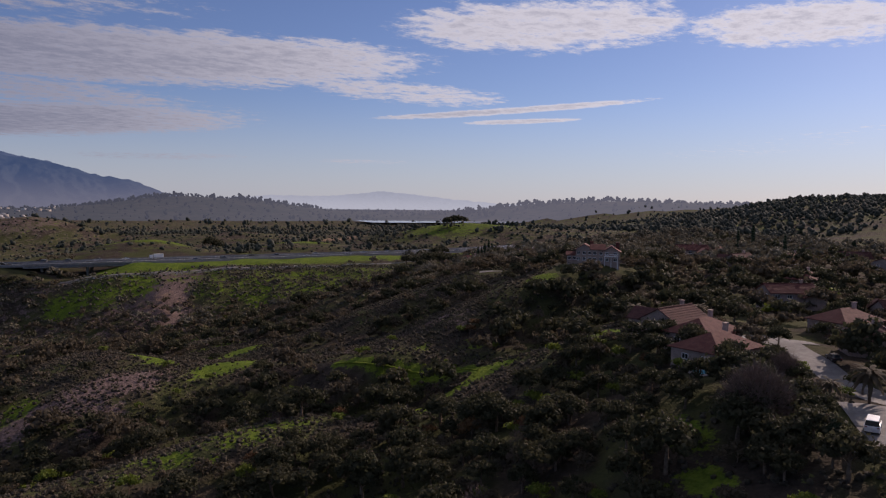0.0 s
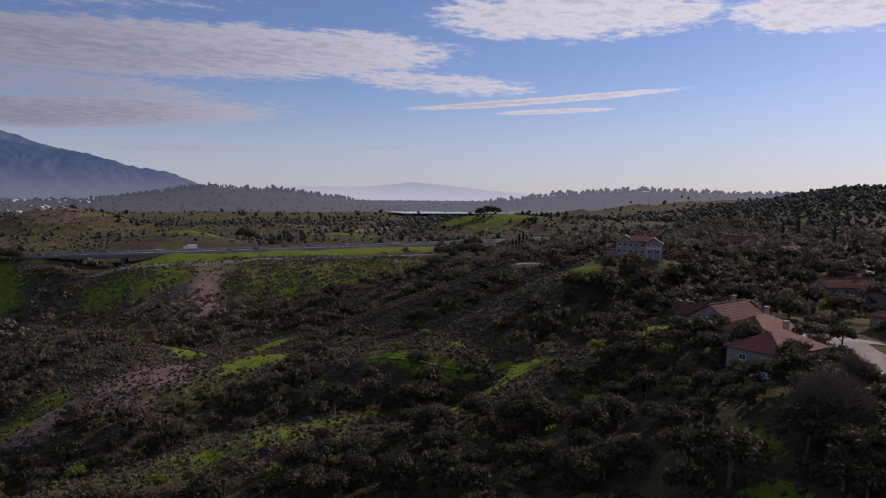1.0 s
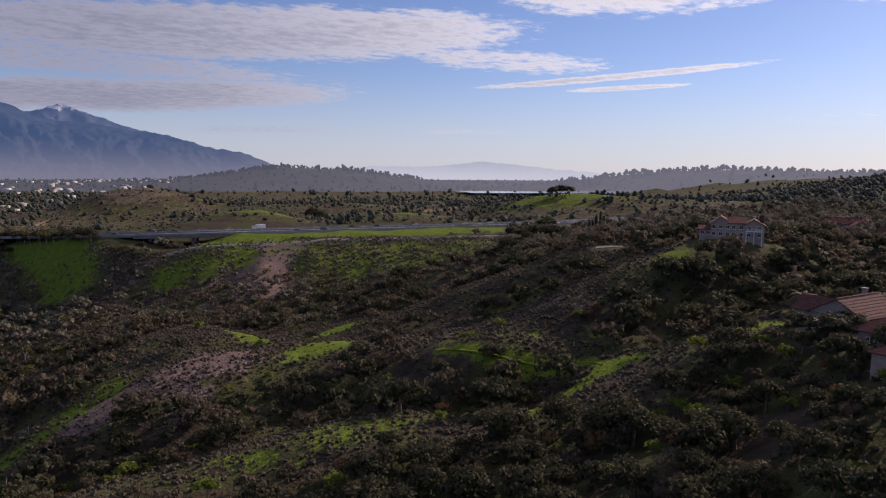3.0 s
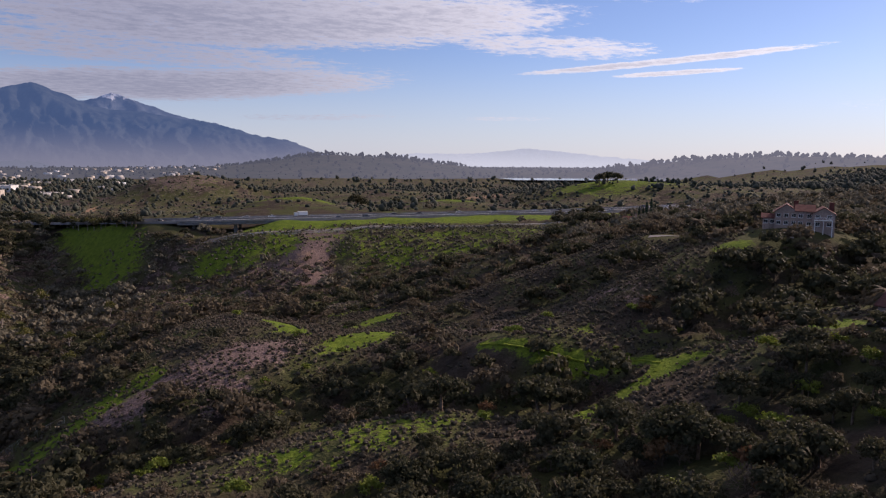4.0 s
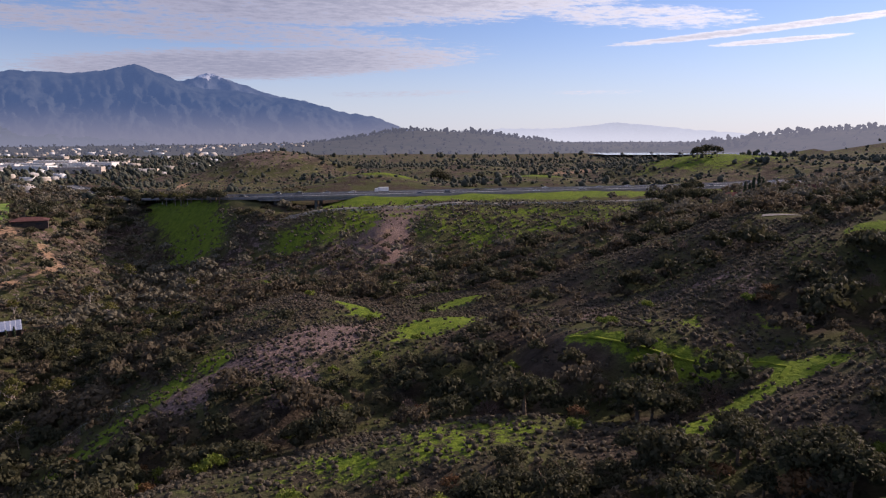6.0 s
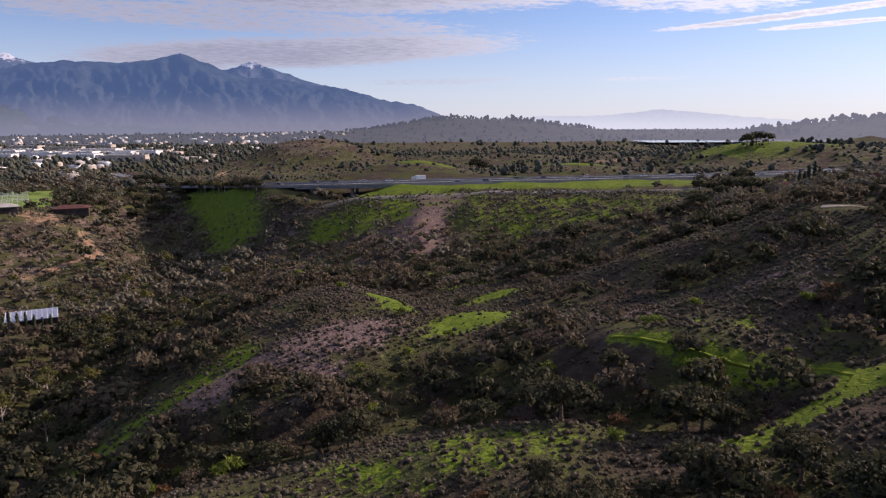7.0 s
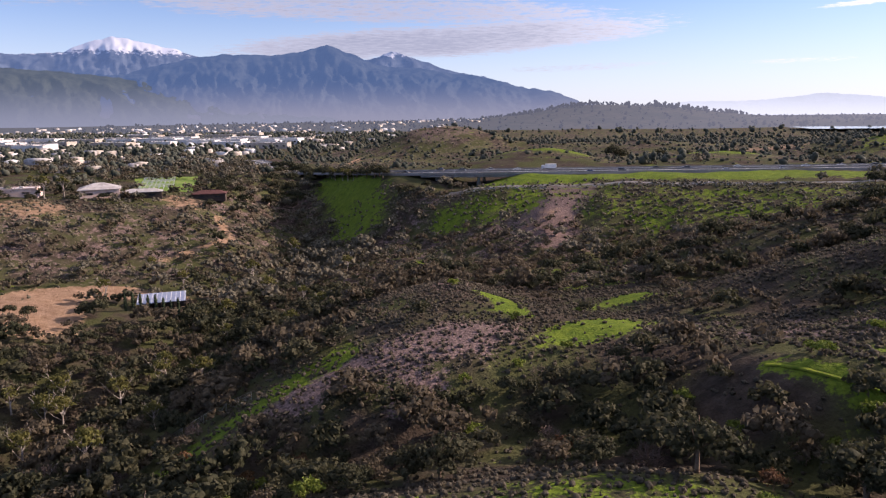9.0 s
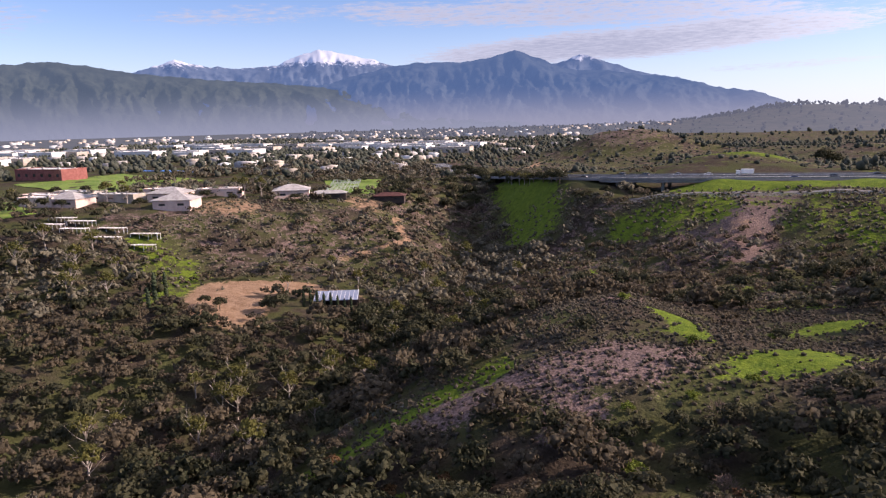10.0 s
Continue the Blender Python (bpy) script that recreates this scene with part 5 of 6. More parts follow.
def rail_fence(name, line, step, height, label, material, rails=(0.5, 1.0), thick=0.10, mesh_wire=False):
    fence = tagged(new(name), label, "fence")
    p = resample([(x, y, float(land(x, y)[0])) for x, y in line], step)
    p[:, 2] = land(p[:, 0], p[:, 1])
    bm = bmesh.new()
    bm_cylinder(bm, thick, height + 0.5, Matrix.Translation((0, 0, height / 2 - 0.25)), 6)
    first = part("post", bm, material, fence)
    first.location = p[0]
    for q in p[1:]:
        ob = new("post", first.data)
        ob.parent, ob.location = fence, q
    for r in rails:
        t = thick * 0.6
        mesh_object("rail", *ribbon(p + (0, 0, r * height), [(-t, -t), (-t, t), (t, t), (t, -t), (-t, -t)]), material, fence)
    if mesh_wire:
        n = len(p)
        verts, faces = [], []
        for i in range(n - 1):
            for k in range(14):
                for s in (0, 1):
                    f0, f1 = k / 14, min(1.0, k / 14 + height / step)
                    a, b = p[i] + (p[i + 1] - p[i]) * f0, p[i] + (p[i + 1] - p[i]) * f1
                    z0, z1 = (0.05, height) if s == 0 else (height, 0.05)
                    at = len(verts)
                    verts += [(*a[:2], a[2] + z0), (*b[:2], b[2] + z1), (b[0], b[1], b[2] + z1 - 0.02), (a[0], a[1], a[2] + z0 - 0.02)]
                    faces.append((at, at + 1, at + 2, at + 3))
        mesh_object("wire_mesh", verts, faces, material, fence)
    return fence


rail_fence("road_fence", [(-122, 414), (-60, 422), (0, 431), (60, 440), (108, 448)], 4.0, 1.3, "pale steel railing along the edge under the motorway", M_STEEL, (0.5, 0.98), 0.09)
drape("service_road", [(-118, 417.5), (108, 451.5), (108, 454), (-118, 420)], 3, M_PAVE, 0.12, "narrow pale service road below the motorway", "road")
rail_fence("chain_fence", [(-136, 141), (-126, 153), (-119, 161), (-105, 166), (-98, 169), (-88, 170)], 3.0, 2.0, "thin wire fence running down the brushy spur", M_STEEL, (1.0,), 0.045, True)


# ---- vehicles ----
def vehicle(name, label, paint, length, width, height, kind="car"):
    """A car, van or lorry heading along +x: body, cabin, windows, lamps, four or six wheels."""
    base = tagged(new(name), label, kind, "traffic on the motorway")
    bm = bmesh.new()
    low = 0.32
    if kind == "truck":
        bm_box(bm, length * 0.70, width, height - 1.0, -length * 0.14, 0, 1.0, 0.05)
        part("cargo_box", bm, M_TRIM, base, "white box body")
        bm = bmesh.new()
        bm_box(bm, length * 0.98, width * 0.7, 0.35, 0, 0, 0.65, 0.03)
        part("chassis", bm, M_DARK, base)
        bm = bmesh.new()
        bm_box(bm, length * 0.24, width * 0.95, height * 0.62, length * 0.37, 0, 0.6, 0.18)
        part("cab", bm, paint, base)
        bm = bmesh.new()
        bm_box(bm, length * 0.05, width * 0.85, 0.75, length * 0.47, 0, height * 0.45, 0.03)
        part("windscreen", bm, M_GLASS, base)
        xs, r = (length * 0.36, -length * 0.25, -length * 0.37), 0.5
    else:
        prof = [(-0.5, low), (-0.5, height * 0.52), (-0.47, height * 0.60), (-0.20, height * 0.63), (0.18, height * 0.62), (0.46, height * 0.50), (0.5, height * 0.40), (0.5, low)]
        vs = [[bm.verts.new((px * length, s * width / 2, pz)) for px, pz in prof] for s in (-1, 1)]
        for i in range(len(prof)):
            j = (i + 1) % len(prof)
            bm.faces.new((vs[0][i], vs[0][j], vs[1][j], vs[1][i]))
        bm.faces.new(vs[0][::-1]), bm.faces.new(vs[1])
        bmesh.ops.bevel(bm, geom=[e for e in bm.edges], offset=0.05, segments=1, affect="EDGES")
        bmesh.ops.recalc_face_normals(bm, faces=bm.faces)
        part("body", bm, paint, base)
        cab = [(-0.40, 0.60), (-0.30, 0.96), (-0.22, 1.0), (0.06, 1.0), (0.10, 0.97), (0.27, 0.60)] if kind == "car" else [(-0.48, 0.60), (-0.47, 0.97), (-0.44, 1.0), (0.14, 1.0), (0.18, 0.97), (0.32, 0.60)]
        for nm, mat, grow, zs in (("cabin_glass", M_GLASS, 0.0, 0.0), ("roof_panel", paint, 0.012, 0.86)):
            bm = bmesh.new()
            if zs:
                xa, xb = cab[1][0] * length, cab[-2][0] * length
                bm_box(bm, xb - xa, width * 0.80, height * 0.06, (xa + xb) / 2, 0, height * 0.955, 0.03)
            else:
                vs = [[bm.verts.new((px * length, s * width * (0.47 if pz < 0.7 else 0.40), pz * height)) for px, pz in cab] for s in (-1, 1)]
                for i in range(len(cab)):
                    j = (i + 1) % len(cab)
                    bm.faces.new((vs[0][i], vs[0][j], vs[1][j], vs[1][i]))
                bm.faces.new(vs[0][::-1]), bm.faces.new(vs[1])
                bmesh.ops.recalc_face_normals(bm, faces=bm.faces)
            part(nm, bm, mat, base)
        for s in (-1, 1):
            bm = bmesh.new()
            bm_box(bm, 0.08, 0.36, 0.14, length * 0.485, s * width * 0.36, height * 0.42, 0.02)
            part("headlight", bm, M_TRIM, base)
            bm = bmesh.new()
            bm_box(bm, 0.08, 0.30, 0.16, -length * 0.495, s * width * 0.38, height * 0.46, 0.02)
            part("tail_light", bm, PAINTS[5], base)
        xs, r = (length * 0.31, -length * 0.31), 0.33
    wheel_data = None
    for px in xs:
        for s in (-1, 1):
            m = Matrix.Translation((px, s * (width / 2 - 0.08), r)) @ pose(0, 0, 0, 90)
            if wheel_data is None:
                bm = bmesh.new()
                bm_cylinder(bm, r, 0.22, None, 14)
                bmesh.ops.bevel(bm, geom=[e for e in bm.edges], offset=0.03, segments=1, affect="EDGES")
                w = part("wheel", bm, M_RUBBER, base)
                bm = bmesh.new()
                bm_cylinder(bm, r * 0.6, 0.25, None, 10)
                hub = part("rim", bm, M_STEEL, w)
                wheel_data = (w.data, hub.data)
            else:
                w = new("wheel", wheel_data[0])
                w.parent = base
                hub = new("rim", wheel_data[1])
                hub.parent = w
            w.matrix_basis = m
    return base


FLEET = [vehicle("car", "white sedan on the motorway", PAINTS[0], 4.7, 1.85, 1.45), vehicle("car", "silver sedan on the motorway", PAINTS[1], 4.6, 1.8, 1.45),
         vehicle("car", "black sedan on the motorway", PAINTS[2], 4.8, 1.85, 1.42), vehicle("van", "grey van on the motorway", PAINTS[3], 5.0, 1.95, 1.85, "van"),
         vehicle("car", "dark blue sedan on the motorway", PAINTS[4], 4.6, 1.8, 1.45), vehicle("van", "white van on the motorway", PAINTS[0], 5.2, 2.0, 2.0, "van"),
         vehicle("truck", "white box truck on the motorway", PAINTS[0], 9.5, 2.5, 3.6, "truck")]
used = set()


def park(k, m):
    if k in used:
        return copy_thing(FLEET[k], m)
    used.add(k)
    FLEET[k].matrix_basis = m
    return FLEET[k]


road_s = np.r_[0, np.cumsum(np.linalg.norm(np.diff(CENTRE[:, :2], axis=0), axis=1))]
road_n, road_d = sides_of(CENTRE)
tr = np.random.RandomState(4)
for n, s in enumerate(np.linspace(30, road_s[-1] - 70, 40)):
    s += tr.rand() * 9
    lane = (-11.8, -8.2, -4.6, 4.6, 8.2, 11.8)[tr.randint(6)]
    p = [np.interp(s, road_s, CENTRE[:, k]) for k in range(3)]
    nx, ny = (np.interp(s, road_s, road_n[:, k]) for k in range(2))
    dx, dy = (np.interp(s, road_s, road_d[:, k]) for k in range(2))
    turn = math.degrees(math.atan2(dy, dx)) + (180 if lane > 0 else 0)
    kind = 6 if n in (9, 17, 24) else (0, 1, 2, 3, 4, 5, 0, 2, 1, 3)[tr.randint(10)]
    park(kind, pose(p[0] + nx * lane, p[1] + ny * lane, p[2] + 0.004, 0, 0, turn))


# ---- houses ----
def window_on(parent, x, y, z, w, h, turn, frame_mat):
    """A window set in a wall face: frame, sill and pane; turn faces it outwards."""
    bm = bmesh.new()
    for sx, cx in ((0.10, -w / 2), (0.10, w / 2), (0.07, 0)):
        bm_box(bm, sx, 0.12, h, cx, 0, 0)
    for cz in (0, h - 0.1):
        bm_box(bm, w, 0.11, 0.10, 0, 0, cz)
    f = part("window", bm, frame_mat, parent)
    f.matrix_basis = pose(x, y, z, 0, 0, turn)
    bm = bmesh.new()
    bm_box(bm, w - 0.06, 0.05, h - 0.06, 0, 0.01, 0.03)
    part("pane", bm, M_GLASS, f)
    bm = bmesh.new()
    bm_box(bm, w + 0.2, 0.22, 0.08, 0, -0.05, -0.09)
    part("sill", bm, frame_mat, f)
    return f


def roof_gable(bm, w, d, z, rise, over, thick=0.22, cx=0.0, cy=0.0):
    """Two sloping slabs, ridge along x."""
    for s in (-1, 1):
        y0, y1 = s * (d / 2 + over), 0.0
        z0 = z - rise * over / (d / 2)
        pts = [(-w / 2 - over, y0, z0), (w / 2 + over, y0, z0), (w / 2 + over, y1, z + rise), (-w / 2 - over, y1, z + rise)]
        lo = [bm.verts.new((cx + a, cy + b, c)) for a, b, c in pts]
        hi = [bm.verts.new((cx + a, cy + b, c + thick)) for a, b, c in pts]
        bm.faces.new(hi), bm.faces.new(lo[::-1])
        for i in range(4):
            j = (i + 1) % 4
            bm.faces.new((lo[i], lo[j], hi[j], hi[i]))
    bmesh.ops.recalc_face_normals(bm, faces=bm.faces)
    return bm


def roof_hip(bm, w, d, z, rise, over, thick=0.2):
    W, D, r = w / 2 + over, d / 2 + over, max(0.3, (w - d) / 2)
    base = [bm.verts.new(p) for p in ((-W, -D, z), (W, -D, z), (W, D, z), (-W, D, z))]
    eave = [bm.verts.new(p) for p in ((-W, -D, z + thick), (W, -D, z + thick), (W, D, z + thick), (-W, D, z + thick))]
    a, b = bm.verts.new((-r, 0, z + thick + rise)), bm.verts.new((r, 0, z + thick + rise))
    bm.faces.new(base[::-1])
    for i in range(4):
        j = (i + 1) % 4
        bm.faces.new((base[i], base[j], eave[j], eave[i]))
    bm.faces.new((eave[0], eave[1], b, a)), bm.faces.new((eave[1], eave[2], b)), bm.faces.new((eave[2], eave[3], a, b)), bm.faces.new((eave[3], eave[0], a))
    return bm


def tile_courses(parent, w, d, z, rise, over, material, cx=0.0, cy=0.0, step=0.8):
    """Rows of roof tiles, each a raised lip across both slopes of a gable."""
    slope = math.hypot(d / 2 + over, rise * (1 + 2 * over / d))
    n = int(slope / step)
    bm = bmesh.new()
    for s in (-1, 1):
        for k in range(n):
            f = (k + 0.5) / n
            y = s * (d / 2 + over) * (1 - f)
            zz = z - rise * over / (d / 2) + (rise + rise * over / (d / 2)) * f + 0.22
            bm_box(bm, w + 2 * over, 0.10, 0.07, cx, cy + y, zz)
    part("tile_course", bm, material, parent)
    bm = bmesh.new()
    bm_box(bm, w + 2 * over + 0.1, 0.45, 0.2, cx, cy, z + rise + 0.16, 0.06)
    part("ridge_cap", bm, material, parent)


def house(label, w, d, h, rise, wall, roof, hip=False, wing=None, chimney=True, garage=True, storeys=1, group="hillside houses"):
    """A house whose front faces -y: walls, roof, windows, door, garage door, chimney."""
    base = tagged(new("house"), label, "house", group)
    bm = bmesh.new()
    bm_box(bm, w, d, h + 2.0, 0, 0, -2.0)
    if not hip:
        for s in (-1, 1):
            tri = [bm.verts.new((s * w / 2, -d / 2, h)), bm.verts.new((s * w / 2, d / 2, h)), bm.verts.new((s * w / 2, 0, h + rise))]
            bm.faces.new(tri if s > 0 else tri[::-1])
    part("wall", bm, wall, base)
    bm = bmesh.new()
    if hip:
        roof_hip(bm, w, d, h, rise, 0.6)
        r = part("roof", bm, roof, base)
    else:
        roof_gable(bm, w, d, h, rise, 0.6)
        r = part("roof", bm, roof, base)
        tile_courses(r, w, d, h, rise, 0.6, roof)
    if wing:
        wx_, wy_, ww, wd, wh = wing
        bm = bmesh.new()
        bm_box(bm, ww, wd, wh + 2.0, wx_, wy_, -2.0)
        part("wing_wall", bm, wall, base)
        bm = bmesh.new()
        roof_gable(bm, wd, ww, wh, rise * 0.8, 0.5)
        bmesh.ops.rotate(bm, verts=bm.verts, matrix=Matrix.Rotation(math.pi / 2, 3, "Z"))
        bmesh.ops.translate(bm, verts=bm.verts, vec=(wx_, wy_, 0))
        part("wing_roof", bm, roof, base)
        for s in (-1, 1):
            bm = bmesh.new()
            y = wy_ + s * wd / 2
            bm.faces.new([bm.verts.new((wx_ - ww / 2, y, wh)), bm.verts.new((wx_ + ww / 2, y, wh)), bm.verts.new((wx_, y, wh + rise * 0.8))])
            part("wing_gable", bm, wall, base)
    for level in range(storeys):
        z = 0.9 + level * 2.8
        for k in range(max(2, int(w / 4))):
            x = -w / 2 + (k + 0.5) * w / max(2, int(w / 4))
            window_on(base, x, -d / 2 - 0.01, z, 1.6, 1.3, 0, M_TRIM)
            window_on(base, x, d / 2 + 0.01, z, 1.4, 1.2, 180, M_TRIM)
        for s in (-1, 1):
            window_on(base, s * (w / 2 + 0.01), 0.2 * d, z, 1.4, 1.2, 90 * s, M_TRIM)
            window_on(base, s * (w / 2 + 0.01), -0.2 * d, z, 1.4, 1.2, 90 * s, M_TRIM)
    if garage:
        bm = bmesh.new()
        bm_box(bm, 4.8, 0.10, 2.2, 0, 0, 0)
        for k in range(4):
            bm_box(bm, 4.7, 0.05, 0.06, 0, -0.06, 0.3 + 0.5 * k)
        g = part("garage_door", bm, M_TRIM, base, "white panelled garage door")
        g.location = (-w / 2 + 3.2, d / 2 + 0.04, 0.02)
    bm = bmesh.new()
    bm_box(bm, 1.0, 0.08, 2.1, 0, 0, 0, 0.02)
    dr = part("door", bm, M_DARK, base)
    dr.location = (w * 0.2, d / 2 + 0.05, 0.02)
    if chimney:
        bm = bmesh.new()
        bm_box(bm, 1.1, 0.8, h + rise + 1.2, w * 0.3, 0.9, 0, 0.04)
        bm_box(bm, 1.3, 1.0, 0.22, w * 0.3, 0.9, h + rise + 1.2, 0.03)
        part("chimney", bm, wall, base)
    return base


def stand(ob, x, y, turn, lift=0.0, z=None):
    ob.matrix_basis = pose(x, y, (float(land(x, y)[0]) if z is None else z) + lift, 0, 0, turn)
    return ob


tan_house = house("two-storey cream stucco house with a clay tile roof", 16, 11, 5.6, 2.4, M_STUCCO, M_TILE, wing=(4.5, -6.5, 7, 7, 4.6), storeys=2)
brown_house = house("single-storey stucco house with a brown shingle roof", 15, 11, 2.9, 3.1, M_STUCCO, M_BROWNROOF, wing=(-3.5, 6, 7, 7, 2.8))
hip_house = house("single-storey stucco house with a hipped clay tile roof", 15.5, 11, 2.9, 3.1, M_STUCCO, M_TILE, hip=True)
stand(tan_house, 170, 150, -15)
stand(brown_house, 103, 114, 24)
stand(hip_house, 89, 78, 22)
for model, x, y, turn in ((hip_house, 98, 95, 26), (hip_house, 150, 106, 10), (brown_house, 136, 81, 62), (brown_house, 141, 55, 75), (hip_house, 214, 190, 25), (brown_house, 182, 116, -20), (hip_house, 232, 142, 60),
                          (tan_house, 276, 205, 10), (brown_house, 312, 262, -30), (tan_house, 226, 285, -20), (hip_house, 300, 366, 15), (brown_house, 350, 330, 40), (brown_house, 228, 248, 20), (hip_house, 168, 262, -30),
                          (hip_house, 134, 398, -10), (brown_house, 176, 399, -15), (brown_house, 330, 150, 0), (tan_house, 250, 320, 35), (hip_house, 128, 32, 80), (brown_house, 196, 66, -70), (hip_house, 260, 250, 15)):
    stand(copy_thing(model, Matrix.Identity(4)), x, y, turn)

# the large house on the ridge
ridge = tagged(new("house"), "large gabled stucco house on the ridge with a white balcony", "house", "hillside houses")
for cx, cy, w, d, h, rise, along_x in ((-5.6, 3, 7.6, 10, 5.8, 2.6, False), (0.6, 1.2, 5.6, 9, 6.2, 2.0, True), (6.6, 0, 7.4, 10, 5.4, 2.3, False), (-11.4, 5, 4.4, 7, 3.0, 1.3, True)):
    bm = bmesh.new()
    bm_box(bm, w, d, h + 3.0, cx, cy, -3.0)
    part("wall", bm, M_STUCCO, ridge)
    bm = bmesh.new()
    roof_gable(bm, w if along_x else d, d if along_x else w, h, rise, 0.7)
    if not along_x:
        bmesh.ops.rotate(bm, verts=bm.verts, matrix=Matrix.Rotation(math.pi / 2, 3, "Z"))
    bmesh.ops.translate(bm, verts=bm.verts, vec=(cx, cy, 0))
    part("roof", bm, M_TILE, ridge)
    for s in (-1, 1):
        bm = bmesh.new()
        if along_x:
            bm.faces.new([bm.verts.new(p) for p in ((cx + s * w / 2, cy - d / 2, h), (cx + s * w / 2, cy + d / 2, h), (cx + s * w / 2, cy, h + rise))])
        else:
            bm.faces.new([bm.verts.new(p) for p in ((cx - w / 2, cy + s * d / 2, h), (cx + w / 2, cy + s * d / 2, h), (cx, cy + s * d / 2, h + rise))])
        part("gable", bm, M_STUCCO, ridge)
    for z in ((0.8, 3.6) if h > 5 else (0.8,)):
        for k in range(3 if w > 7.5 else 2):
            n = 3 if w > 7.5 else 2
            window_on(ridge, cx - w / 2 + (k + 0.5) * w / n, cy - d / 2 - 0.02, z, 1.4, 1.4, 0, M_TRIM)
for x, y, h in ((-2.4, 4, 9.4), (9.4, 3, 9.0)):
    bm = bmesh.new()
    bm_box(bm, 1.6, 1.2, h, x, y, 0, 0.05)
    bm_box(bm, 1.9, 1.5, 0.3, x, y, h, 0.04)
    part("chimney", bm, M_TILE, ridge, "brick chimney")
bm = bmesh.new()
bm_box(bm, 6, 1.8, 0.25, 6.6, -5.9, 2.9, 0.03)
balcony = part("balcony", bm, M_TRIM, ridge, "white balcony with posts")
bm = bmesh.new()
for k in range(15):
    bm_box(bm, 0.07, 0.07, 1.0, 3.7 + k * 0.414, -6.7, 3.15)
bm_box(bm, 6, 0.1, 0.1, 6.6, -6.7, 4.15)
part("balustrade", bm, M_TRIM, balcony)
for x in (3.8, 6.6, 9.4):
    bm = bmesh.new()
    bm_box(bm, 0.26, 0.26, 5.9, x, -6.6, -3.0)
    part("post", bm, M_TRIM, balcony)
stand(ridge, 131, 212, -29, 0.1)
ridge.matrix_basis = ridge.matrix_basis @ Matrix.Diagonal((0.88, 0.88, 0.86, 1))
for label, w, d, x, y, turn in (("pale garden wall below the ridge house", 9, 0.4, 118, 203, -29), ("low pale retaining wall at the lawn's edge", 14, 0.5, 99, 189, -8)):
    bm = bmesh.new()
    bm_box(bm, w, d, 2.4, 0, 0, -1.2, 0.05)
    bm_box(bm, w + 0.2, d + 0.2, 0.15, 0, 0, 1.2, 0.03)
    me = bpy.data.meshes.new("garden_wall")
    bm.to_mesh(me)
    bm.free()
    me.materials.append(M_BEIGE)
    stand(tagged(new("garden_wall", me), label, "wall"), x, y, turn)

# ---- the street among the near houses ----
drape("street", [(96, 41), (103, 38), (122, 93), (115, 96)], 2.5, M_PAVE, 0.14, "pale sunlit residential street", "street")
drape("turning_circle", [(110, 92), (125, 88), (127, 105), (112, 108)], 2.5, M_PAVE, 0.17, "pale turning circle at the end of the street", "street")
drape("driveway", [(78, 29), (84, 26), (98, 43), (90, 48)], 2.0, M_PAVE, 0.16, "pale concrete driveway", "driveway")
drape("patio", [(88, 107), (92, 105), (95, 113), (90, 115)], 2.0, M_PAVE, 0.18, "pale paved patio behind the house", "patio")
drape("pool_deck", [(77, 68), (81, 66), (83, 72), (79, 74)], 2.0, M_PAVE, 0.18, "pale pool deck at the terrace's edge", "patio")
drape("ridge_patio", [(92, 247), (103, 243), (105, 247), (94, 251)], 2.0, M_PAVE, 0.2, "pale paved yard on the ridge", "patio")
pool = drape("pool", [(78.3, 69), (80.2, 68), (81.5, 71.5), (79.6, 72.5)], 2.0, M_POOL, 0.24, "small blue garden pool", "pool")
for k, x, y, turn in ((1, 76, 30, 60), (5, 84, 35, 40), (0, 122, 62, 65), (3, 118, 54, 70), (2, 117, 76, 65)):
    park(k, pose(x, y, float(land(x, y)[0]) + 0.15, 0, 0, turn))["label"] = "parked car beside the pale driveway" if x < 100 else "parked car beside the street"


# ---- the shed with its row of cypresses ----
shed = tagged(new("shed"), "open-sided shed with a ribbed bluish metal roof at the dirt clearing", "shed")
bm = bmesh.new()
roof_pts = [(-9.5, -5.5, 3.6), (9.5, -5.5, 3.6), (9.5, 5.5, 5.2), (-9.5, 5.5, 5.2)]
lo, hi = [bm.verts.new(p) for p in roof_pts], [bm.verts.new((a, b, c + 0.15)) for a, b, c in roof_pts]
bm.faces.new(hi), bm.faces.new(lo[::-1])
for i in range(4):
    bm.faces.new((lo[i], lo[(i + 1) % 4], hi[(i + 1) % 4], hi[i]))
shed_roof = part("roof", bm, M_METALROOF, shed)
rib_mesh = None
for k in range(11):
    if rib_mesh is None:
        bm = bmesh.new()
        bm_box(bm, 0.14, 11.2, 0.10)
        rib_mesh = part("rib", bm, M_TRIM, shed_roof, "white roof rib")
        rib = rib_mesh
    else:
        rib = new("rib", rib_mesh.data)
        rib.parent = shed_roof
    rib.matrix_basis = pose(-9.2 + k * 1.84, 0, 4.5, math.degrees(math.atan2(1.6, 11)))
for x in (-9, -4.5, 0, 4.5, 9):
    for y, h in ((-5, 3.6), (5, 5.1)):
        bm = bmesh.new()
        bm_box(bm, 0.28, 0.28, h + 2, x, y, -2, 0.03)
        part("post", bm, M_DARK, shed)
bm = bmesh.new()
bm_box(bm, 18, 0.2, 6.0, 0, 5.2, -1.5)
part("back_wall", bm, M_DARK, shed)
stand(shed, -198, 271, 36, 1.4)

